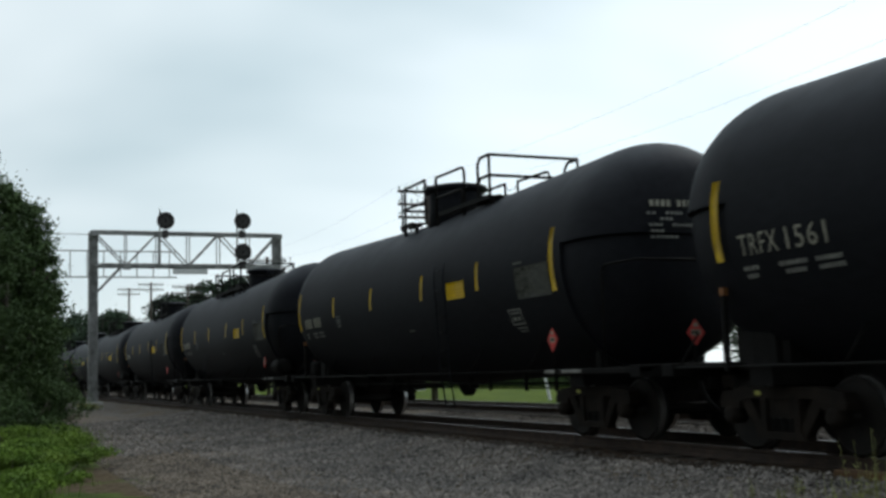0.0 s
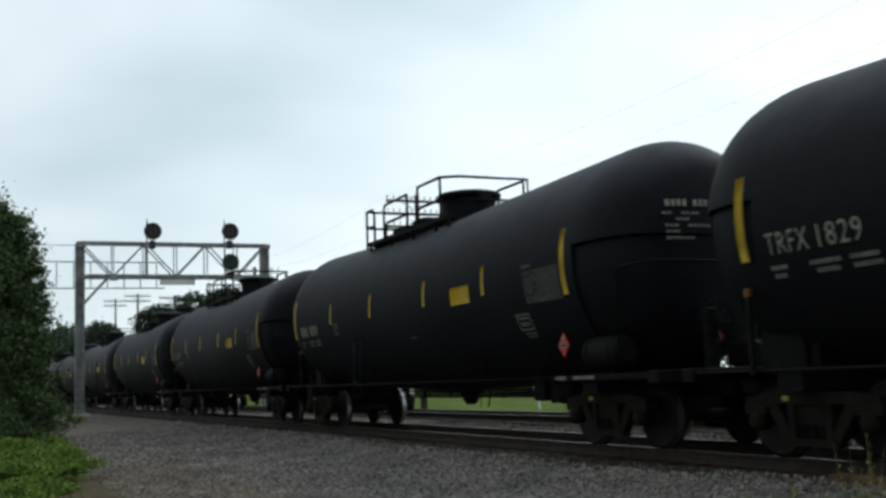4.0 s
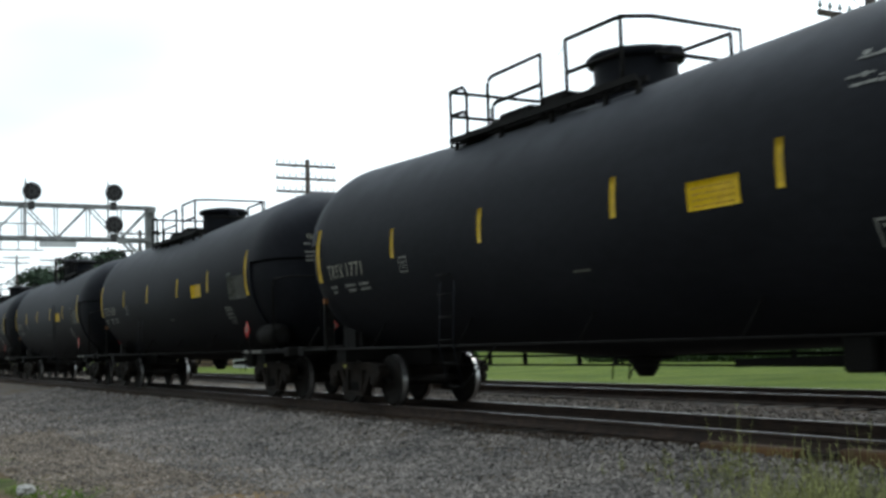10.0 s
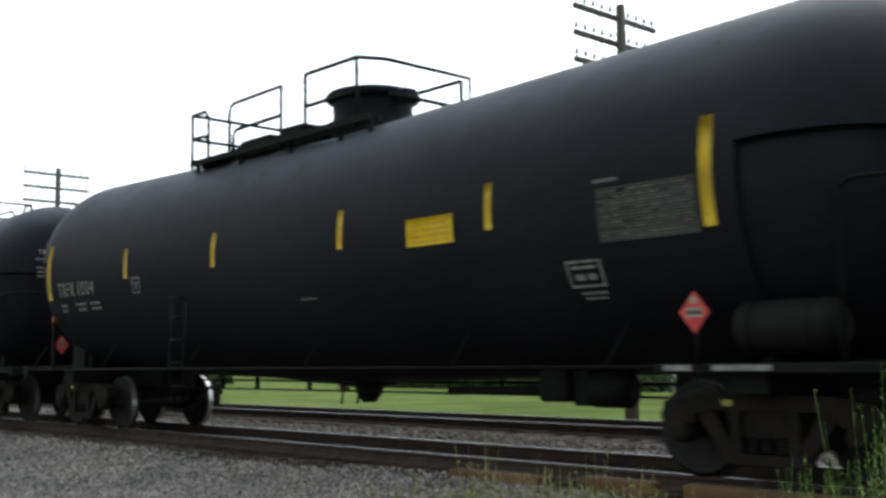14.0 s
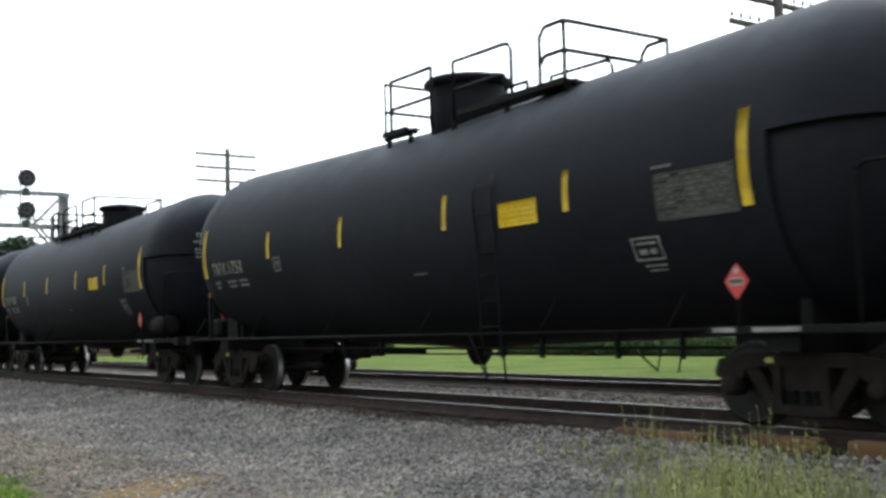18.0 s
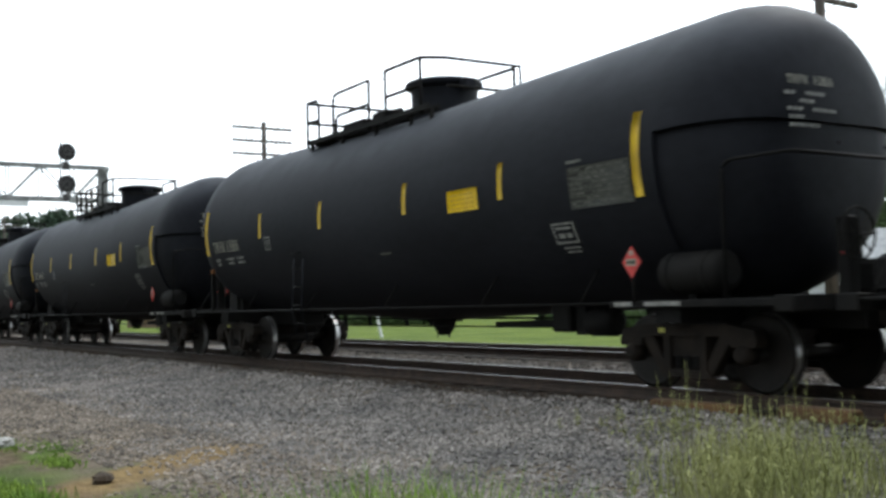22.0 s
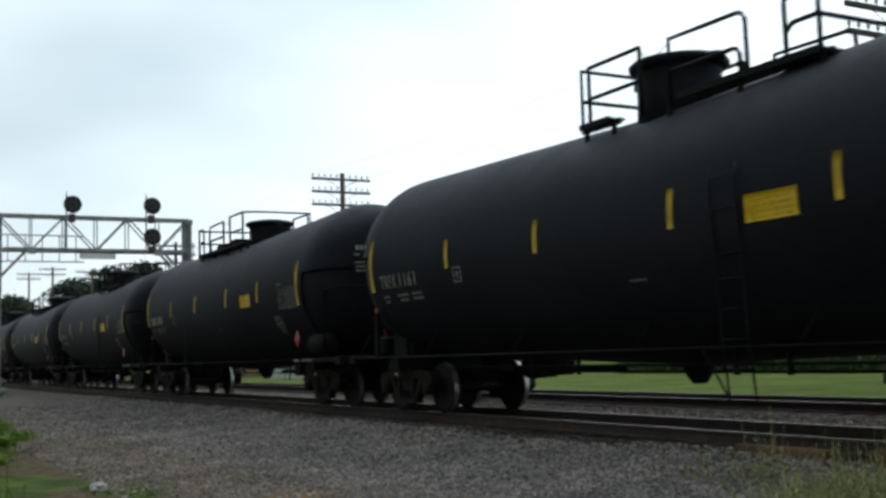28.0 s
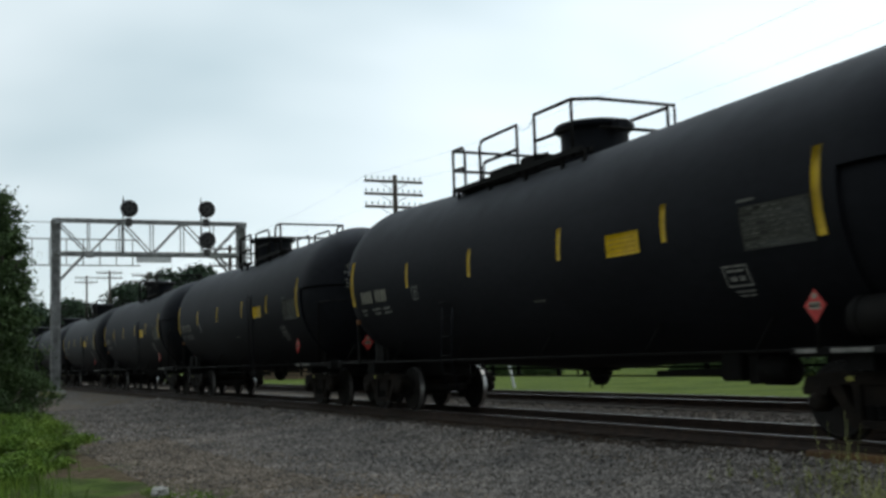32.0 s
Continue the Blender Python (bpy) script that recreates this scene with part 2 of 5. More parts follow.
M_WEED2 = material("leafy_green_weed", (0.10, 0.17, 0.035), (0.17, 0.25, 0.06), 1.0, rough=0.65, bump=0, island=0.3, spec=0.2)


# ---- mesh building ----
class Geo:
    """Gathers vertices and faces, in metres."""

    def __init__(self):
        self.v, self.f, self.smooth, self.mi = [], [], [], []

    def add(self, verts, faces, smooth=False, mi=0):
        n = len(self.v)
        self.v += [tuple(p) for p in verts]
        self.f += [tuple(i + n for i in q) for q in faces]
        self.smooth += [smooth] * len(faces)
        self.mi += [mi] * len(faces)
        return self

    def box(self, x0, x1, y0, y1, z0, z1, bevel=0.0, mi=0):
        if not bevel:
            v = [(x, y, z) for z in (z0, z1) for x, y in ((x0, y0), (x1, y0), (x1, y1), (x0, y1))]
            f = [(3, 2, 1, 0), (4, 5, 6, 7), (0, 1, 5, 4), (1, 2, 6, 5), (2, 3, 7, 6), (3, 0, 4, 7)]
            return self.add(v, f, mi=mi)
        b = min(bevel, (x1 - x0) / 3, (y1 - y0) / 3, (z1 - z0) / 3)
        rings = []
        for z, d in ((z0, b), (z0 + b, 0), (z1 - b, 0), (z1, b)):
            a0, a1, c0, c1 = x0 + d, x1 - d, y0 + d, y1 - d
            rings.append([(a0 + b, c0, z), (a1 - b, c0, z), (a1, c0 + b, z), (a1, c1 - b, z),
                          (a1 - b, c1, z), (a0 + b, c1, z), (a0, c1 - b, z), (a0, c0 + b, z)])
        v = [p for r in rings for p in r]
        f = [tuple(range(7, -1, -1)), tuple(range(24, 32))]
        for k in range(3):
            for i in range(8):
                j = (i + 1) % 8
                f.append((k * 8 + i, k * 8 + j, k * 8 + 8 + j, k * 8 + 8 + i))
        return self.add(v, f, mi=mi)

    def loft(self, rings, caps=True, smooth=True, closed=True, mi=0):
        n = len(rings[0])
        v = [p for r in rings for p in r]
        f = []
        for k in range(len(rings) - 1):
            for i in range(n if closed else n - 1):
                j = (i + 1) % n
                f.append((k * n + i, k * n + j, (k + 1) * n + j, (k + 1) * n + i))
        self.add(v, f, smooth, mi)
        if caps:
            base = len(self.v) - len(v)
            self.f += [tuple(base + i for i in range(n - 1, -1, -1)), tuple(base + (len(rings) - 1) * n + i for i in range(n))]
            self.smooth += [False, False]
            self.mi += [mi, mi]
        return self

    def tube(self, pts, r, n=6, caps=True, mi=0):
        """A pipe of radius r (or a radius for each point) along the points."""
        pts = [Vector(p) for p in pts]
        rings = []
        for i, p in enumerate(pts):
            d = (pts[min(i + 1, len(pts) - 1)] - pts[max(i - 1, 0)]).normalized()
            side = d.cross(Vector((0, 0, 1)) if abs(d.z) < 0.9 else Vector((1, 0, 0))).normalized()
            up = side.cross(d)
            rr = r[i] if isinstance(r, (list, tuple)) else r
            rings.append([p + (side * math.cos(a) + up * math.sin(a)) * rr for a in (2 * math.pi * k / n for k in range(n))])
        return self.loft(rings, caps, True, mi=mi)

    def disc_y(self, profile, y_scale=1.0, cx=0, cz=0, n=24, mi=0, caps=True):
        """A turned body about an axis along y: profile of (y, radius)."""
        rings = [[(cx + r * math.cos(a), y, cz + r * math.sin(a)) for a in (2 * math.pi * k / n for k in range(n))] for y, r in profile]
        return self.loft(rings, caps, True, mi=mi)

    def disc_x(self, profile, cy=0, cz=0, n=24, mi=0):
        rings = [[(x, cy + r * math.cos(a), cz + r * math.sin(a)) for a in (2 * math.pi * k / n for k in range(n))] for x, r in profile]
        return self.loft(rings, True, True, mi=mi)

    def disc_z(self, profile, cx=0, cy=0, n=24, mi=0):
        rings = [[(cx + r * math.cos(a), cy + r * math.sin(a), z) for a in (2 * math.pi * k / n for k in range(n))] for z, r in profile]
        return self.loft(rings, True, True, mi=mi)

    def prism(self, outline, y0, y1, mi=0):
        """An outline of (x, z) points, extruded along y."""
        a = [(x, y0, z) for x, z in outline]
        b = [(x, y1, z) for x, z in outline]
        return self.loft([a, b], True, False, mi=mi)

    def mesh(self, name, mats):
        me = bpy.data.meshes.new(name)
        me.from_pydata(self.v, [], self.f)
        me.polygons.foreach_set("use_smooth", self.smooth)
        if any(self.mi):
            me.polygons.foreach_set("material_index", self.mi)
        for m in mats if isinstance(mats, (list, tuple)) else [mats]:
            me.materials.append(m)
        me.update()
        return me


def part(name, geo, mat, parent, label="", at=None):
    ob = new(name, geo if isinstance(geo, bpy.types.Mesh) else geo.mesh(name, mat))
    ob.parent = parent
    if at is not None:
        ob.matrix_basis = at
    if label:
        tagged(ob, label)
    return ob


def thing(name, label, category, group="", kind="", at=None):
    ob = new(name)
    tagged(ob, label, category, group, kind)
    if at is not None:
        ob.matrix_basis = at
    return ob


def solid(name, geo, mat, label, category, group="", kind="", at=None):
    ob = new(name, geo.mesh(name, mat))
    tagged(ob, label, category, group, kind)
    if at is not None:
        ob.matrix_basis = at
    return ob


# ---- lettering, made flat here and bent onto the tanks further on ----
NUMBERS = {1: "1561", 2: "1847", 4: "1829", 5: "1236", 6: "1632", 7: "1354", 8: "1771", 9: "1336", 10: "1514", 11: "1004", 12: "1464", 13: "1788", 14: "1750",
           15: "1613", 16: "1669", 17: "1386", 18: "1504", 19: "1117", 20: "1007", 22: "1161", 23: "1458", 24: "1529"}


def flat_text(text, size):
    cu = bpy.data.curves.new("car_number", "FONT")
    cu.body, cu.size, cu.resolution_u, cu.space_character = text, size, 2, 1.12
    tmp = bpy.data.objects.new("car_number", cu)
    scene.collection.objects.link(tmp)
    bpy.context.view_layer.update()
    me = bpy.data.meshes.new_from_object(tmp.evaluated_get(bpy.context.evaluated_depsgraph_get()))
    bpy.data.objects.remove(tmp)
    bpy.data.curves.remove(cu)
    me.materials.clear()
    me.materials.append(M_WHITE)
    return me


def bend_text(me, start, width, place):
    xs = [v.co.x for v in me.vertices]
    lo, hi = min(xs), max(xs)
    for v in me.vertices:
        v.co = Vector(place(start + (v.co.x - lo) / (hi - lo) * width, v.co.y))
    return me


TEXTS = {k: (flat_text("TRFX", 0.36), flat_text(n, 0.36), flat_text("TRFX", 0.15), flat_text(n, 0.15)) for k, n in NUMBERS.items()}


# ---- ground: one sheet with the raised ballast bed of two tracks ----
def ground_z(x, y):
    pts = ((-1500, -0.6), (-6, -0.62), (0, -0.55), (5.2, -0.47), (7.3, -0.36), (8.0, -0.24), (8.3, -0.172), (9.2, -0.165), (9.36, -0.2), (11.0, -0.2), (11.9, -0.2),
           (13.0, -0.13), (16.2, -0.13), (17.2, -0.3), (18.6, -0.42), (40, -0.55), (120, -0.6), (1500, -0.6))
    z = pts[-1][1]
    for (a, za), (b, zb) in zip(pts, pts[1:]):
        if y <= b:
            z = za + (zb - za) * (y - a) / (b - a)
            break
    near = max(0.0, 1 - abs(y - 3) / 40) * max(0.0, 1 - abs(x + 20) / 120)
    return z + 0.05 * near * noise.noise(Vector((x * 0.35, y * 0.35, 0))) + 0.012 * near * noise.noise(Vector((x * 2.1, y * 2.1, 3)))


def graded(lo, hi, near_lo, near_hi, step, growth=1.35):
    vals = list(np.arange(near_lo, near_hi + 1e-6, step))
    s = step
    while vals[-1] < hi:
        s *= growth
        vals.append(min(vals[-1] + s, hi))
    s = step
    while vals[0] > lo:
        s *= growth
        vals.insert(0, max(vals[0] - s, lo))
    return vals


gx, gy = graded(-2500, 2500, -70, 14, 0.45), graded(-2500, 2500, -6, 26, 0.3)
gv = [(x, y, ground_z(x, y)) for x in gx for y in gy]
ny = len(gy)
gf = [(i * ny + j, (i + 1) * ny + j, (i + 1) * ny + j + 1, i * ny + j + 1) for i in range(len(gx) - 1) for j in range(ny - 1)]
g = Geo().add(gv, gf, True)


def ground_material():
    """Ballast by the tracks, dark fouled soil along the rails, bare earth and turf nearer and farther."""
    m = bpy.data.materials.new("lineside_ground")
    m.use_nodes = True
    nt = m.node_tree
    p = nt.nodes["Principled BSDF"]
    p.inputs["Roughness"].default_value = 0.92
    p.inputs["Specular IOR Level"].default_value = 0.06
    tc = nt.nodes.new("ShaderNodeTexCoord")
    sep = nt.nodes.new("ShaderNodeSeparateXYZ")
    nt.links.new(tc.outputs["Object"], sep.inputs[0])

    def tex(scale, detail=4.0, kind="ShaderNodeTexNoise"):
        n = nt.nodes.new(kind)
        n.inputs["Scale"].default_value = scale
        if kind == "ShaderNodeTexNoise":
            n.inputs["Detail"].default_value = detail
        nt.links.new(tc.outputs["Object"], n.inputs["Vector"])
        return n

    def mathn(op, a, b):
        n = nt.nodes.new("ShaderNodeMath")
        n.operation = op
        for i, q in enumerate((a, b)):
            if isinstance(q, (int, float)):
                n.inputs[i].default_value = q
            else:
                nt.links.new(q, n.inputs[i])
        return n.outputs[0]

    def step(value, a, b):
        n = nt.nodes.new("ShaderNodeMapRange")
        n.interpolation_type = "SMOOTHSTEP"
        n.inputs[1].default_value, n.inputs[2].default_value = a, b
        nt.links.new(value, n.inputs[0])
        return n.outputs[0]

    def mixc(fac, a, b):
        n = nt.nodes.new("ShaderNodeMix")
        n.data_type = "RGBA"
        nt.links.new(fac, n.inputs["Factor"])
        for i, q in ((6, a), (7, b)):
            if isinstance(q, tuple):
                n.inputs[i].default_value = (*q, 1)
            else:
                nt.links.new(q, n.inputs[i])
        return n.outputs[2]

    def two(n, a, b, lo=0.35, hi=0.65):
        return mixc(step(n.outputs["Fac"], lo, hi), a, b)

    wob = mathn("MULTIPLY", mathn("SUBTRACT", tex(0.7).outputs["Fac"], 0.5), 2.6)
    wob2 = mathn("MULTIPLY", mathn("SUBTRACT", tex(2.6, 5).outputs["Fac"], 0.5), 0.9)
    yy = mathn("ADD", mathn("ADD", sep.outputs["Y"], wob), wob2)
    yt = mathn("ADD", sep.outputs["Y"], wob2)
    cell = tex(22.0, kind="ShaderNodeTexVoronoi")
    cell2 = tex(9.0, kind="ShaderNodeTexVoronoi")
    cells = nt.nodes.new("ShaderNodeSeparateColor")
    nt.links.new(cell.outputs["Color"], cells.inputs[0])
    gravel = mixc(cells.outputs[0], (0.09, 0.082, 0.077), (0.23, 0.206, 0.186))
    gravel = mixc(step(tex(1.1, 3).outputs["Fac"], 0.42, 0.7), gravel, (0.16, 0.124, 0.088))
    gravel = mixc(mathn("MULTIPLY", mathn("SUBTRACT", 1.0, step(yy, 3.6, 6.2)), 0.55), gravel, (0.17, 0.128, 0.088))
    earth = two(tex(6, 6), (0.075, 0.055, 0.035), (0.15, 0.115, 0.075))
    turf = two(tex(1.6, 6), (0.05, 0.075, 0.02), (0.10, 0.145, 0.035))
    lawn = two(tex(0.35, 5), (0.085, 0.125, 0.022), (0.145, 0.185, 0.034))
    lawn = mixc(step(tex(9, 5).outputs["Fac"], 0.4, 0.75), lawn, (0.075, 0.115, 0.028))
    soil = two(tex(5, 6), (0.024, 0.017, 0.012), (0.075, 0.052, 0.035))
    near = mixc(step(tex(0.55, 4).outputs["Fac"], 0.5, 0.6), earth, turf)
    tan = two(tex(7, 6), (0.17, 0.112, 0.05), (0.27, 0.185, 0.085))
    sx = sep.outputs["X"]
    sy = sep.outputs["Y"]
    across = mathn("ADD", mathn("ADD", mathn("MULTIPLY", sx, 0.772), mathn("MULTIPLY", sy, 0.636)), mathn("ADD", wob2, 6.21))
    along = mathn("ADD", mathn("ADD", mathn("MULTIPLY", sx, -0.636), mathn("MULTIPLY", sy, 0.772)), wob2)
    patch = mathn("MULTIPLY", step(across, -0.6, -0.2), mathn("SUBTRACT", 1.0, step(across, 0.15, 0.6)))
    patch = mathn("MULTIPLY", patch, mathn("MULTIPLY", step(along, 7.3, 8.2), mathn("SUBTRACT", 1.0, step(along, 10.4, 11.4))))
    col = mixc(step(yy, 2.0, 3.5), near, gravel)
    col = mixc(mathn("MULTIPLY", patch, 0.85), col, tan)
    col = mixc(step(yt, 8.17, 8.42), col, soil)
    col = mixc(step(yt, 11.4, 11.9), col, mixc(step(tex(3.0, 4).outputs["Fac"], 0.2, 0.9), gravel, (0.05, 0.04, 0.032)))
    col = mixc(step(yt, 13.3, 13.7), col, soil)
    col = mixc(step(yt, 16.3, 16.9), col, gravel)
    col = mixc(step(yt, 17.7, 18.3), col, lawn)
    drive = two(tex(5, 6), (0.24, 0.19, 0.12), (0.34, 0.28, 0.19))
    dm = mathn("MULTIPLY", step(mathn("ADD", sx, wob), -16.5, -14.0), mathn("MULTIPLY", step(yt, 18.0, 18.6), mathn("SUBTRACT", 1.0, step(yy, 25.5, 27.0))))
    col = mixc(dm, col, drive)
    street = mathn("MULTIPLY", step(yy, 47.0, 47.6), mathn("SUBTRACT", 1.0, step(yy, 54.0, 54.6)))
    col = mixc(mathn("MULTIPLY", street, step(sx, -62.0, -58.0)), col, (0.075, 0.073, 0.07))
    nt.links.new(col, p.inputs["Base Color"])
    b = nt.nodes.new("ShaderNodeBump")
    b.inputs["Strength"].default_value, b.inputs["Distance"].default_value = 0.9, 0.03
    hgt = mathn("ADD", mathn("MULTIPLY", cell.outputs["Distance"], -1.0), tex(40, 4).outputs["Fac"])
    nt.links.new(hgt, b.inputs["Height"])
    nt.links.new(b.outputs["Normal"], p.inputs["Normal"])
    return m


ground = solid("ground", g, ground_material(), "grey ballast, bare earth and turf beside two railway tracks", "ground", kind="structure")


# ---- tracks ----
def rail_section(y, z):
    half = [(0.0, 0.0), (0.030, 0.0), (0.036, -0.008), (0.036, -0.035), (0.012, -0.048), (0.009, -0.13), (0.02, -0.142), (0.075, -0.158), (0.075, -0.17)]
    return [(y + a, z + b) for a, b in half] + [(y - a, z + b) for a, b in reversed(half[1:])]


def build_track(name, y, z, label):
    root = thing(name, label, "railway track", kind="structure")
    for s in (-0.7535, 0.7535):
        sec = rail_section(y + s, z)
        x0, x1 = -700.0, 500.0
        rail = Geo().loft([[(x0, a, b) for a, b in sec], [(x1, a, b) for a, b in sec]], True, False)
        n = len(sec)
        rail.mi = [1 if i in (0, n - 1) else 0 for i in range(n)] + [0, 0]
        part("rail", rail, [M_RAIL, M_RAILTOP], root, "rusty steel rail with a polished head")
    return root


track_near = build_track("track_1", TRACK_Y, 0.0, "main track with polished rails on fouled dark ballast")
track_far = build_track("track_2", TRACK2_Y, TRACK2_Z, "second track beyond the train with rusty rails")


# ---- tank car ----
TANK_R, TANK_Z, SIDE_DZ, TALL = 1.68, 2.80, 0.045, 1.078
END_X = 8.47


LONG = 1.0165  # every length along the car: 18.3 m over its couplers


def sag(x):
    """The tank is bent at its middle, so that it drains towards the outlet there."""
    return -0.155 + 0.0250 * abs(x)


def end_shift(s):
    """The tank sits a little towards the end away from the brake wheel."""
    return -0.17 if s > 0 else 0.05


def on_tank(x, z, lift=0.006, side=-1):
    """A place on the tank's side at height z, lifted off the shell."""
    r, z = TANK_R + lift, z + SIDE_DZ
    dz = z - TANK_Z - sag(x)
    return (x - 0.025, side * math.sqrt(max(r * r - (dz / TALL) ** 2, 0.0)), z)


def side_patch(geo, x0, x1, z0, z1, side, lift=0.006, n=4, thick=True, mi=0):
    """A plate that lies on the tank's curve."""
    zs = [z0 + (z1 - z0) * i / n for i in range(n + 1)]
    a = [on_tank(x0, z, lift, side) for z in zs]
    b = [on_tank(x1, z, lift, side) for z in zs]
    back_a = [on_tank(x0, z, -0.004, side) for z in zs]
    back_b = [on_tank(x1, z, -0.004, side) for z in zs]
    v, f = a + b + back_a + back_b, []
    m = n + 1
    for i in range(n):
        f += [(i, i + 1, m + i + 1, m + i) if side > 0 else (i, m + i, m + i + 1, i + 1)]
        if thick:
            f += [(i, 2 * m + i, 2 * m + i + 1, i + 1), (m + i, m + i + 1, 3 * m + i + 1, 3 * m + i)]
    if thick:
        f += [(0, m, 3 * m, 2 * m), (n, 2 * m + n, 3 * m + n, m + n)]
    return geo.add(v, f, True, mi)


def head_profile(r, x0, x1, n=9):
    return [(x0 + (x1 - x0) * math.sin(a), r * math.cos(a) ** 0.48 if a < 1.57 else 0.02) for a in (math.pi / 2 * k / n for k in range(n + 1))]


def tank_shell(turned):
    """The jacket: full round between the bolsters, its upper part running on over both heads."""
    g = Geo()
    n = 72
    rings = []
    prof = [(x, TANK_R) for x in (-7.02, -5.2, -1.9, 0.0, 1.9, 5.2, 7.02)]
    for x, r in prof:
        rings.append([(x, r * math.cos(a), TANK_Z + sag(x) + r * TALL * math.sin(a)) for a in (2 * math.pi * k / n for k in range(n))])
    g.loft(rings, False)
    lo = math.asin(0.12)
    m = 40
    for s in (-1, 1):
        rings = []
        for x, r in [(7.02, TANK_R)] + head_profile(TANK_R, 7.1, END_X + end_shift(-s if turned else s)):
            rings.append([(s * x, r * math.cos(a), TANK_Z + sag(x) + max(r * TALL * math.sin(a), 0.0) + (0.19 * (1 - r / TANK_R))) for a in (lo + (math.pi - 2 * lo) * k / m for k in range(m + 1))])
        if s > 0:
            rings = rings[::-1]
        g.loft(rings, False, True, closed=False)
        inner = TANK_R - 0.055
        lower = [math.pi - lo + (math.pi + 2 * lo) * k / m for k in range(m + 1)]
        a = [(s * 7.02, TANK_R * math.cos(q), TANK_Z + sag(7.02) + TANK_R * TALL * math.sin(q)) for q in lower]
        b = [(s * 7.02, inner * math.cos(q), TANK_Z + sag(7.02) + inner * TALL * math.sin(q)) for q in lower]
        f = [(i, i + 1, m + 2 + i, m + 1 + i) for i in range(m)]
        g.add(a + b, [q[::-1] for q in f] if s < 0 else f)
        ledge = [(s * x, r * math.cos(lo) * q, TANK_Z + sag(x) + 0.19) for x, r in head_profile(TANK_R, 7.02, END_X + end_shift(-s if turned else s))[:-1] for q in (-1, 1)]
        k = len(ledge) // 2
        g.add(ledge, [(2 * i, 2 * i + 1, 2 * i + 3, 2 * i + 2) for i in range(k - 1)])
    return g


HEAD = head_profile(TANK_R, 7.1, END_X + end_shift(1), 40)


def on_head(y, z):
    """A place on the brake end's head, just proud of it."""
    rr = 1.2
    for _ in range(4):
        rr = math.hypot(y, (z - TANK_Z - sag(8) - 0.19 * (1 - rr / TANK_R)) / TALL)
    for (xa, ra), (xb, rb) in zip(HEAD, HEAD[1:]):
        if rb <= rr <= ra:
            return (xa + (xb - xa) * (ra - rr) / max(ra - rb, 1e-6) + 0.03, y, z)
    return (END_X + end_shift(1), y, z)


def tank_head(s, turned):
    g = Geo()
    n = 48
    r0 = TANK_R - 0.055
    rings = [[(s * x, r * math.cos(a), TANK_Z + sag(x) - 0.02 + r * TALL * math.sin(a)) for a in (2 * math.pi * k / n for k in range(n))] for x, r in [(6.9, r0)] + head_profile(r0, 7.05, END_X - 0.04 + end_shift(-s if turned else s))]
    return g.loft(rings if s < 0 else rings[::-1], False)


def arc(c, r, a0, a1, n, plane):
    out = []
    for i in range(n + 1):
        a = radians(a0 + (a1 - a0) * i / n)
        u, w = r * math.cos(a), r * math.sin(a)
        out.append((c[0] + u, c[1], c[2] + w) if plane == "xz" else (c[0], c[1] + u, c[2] + w))
    return out


PIPE = 0.031


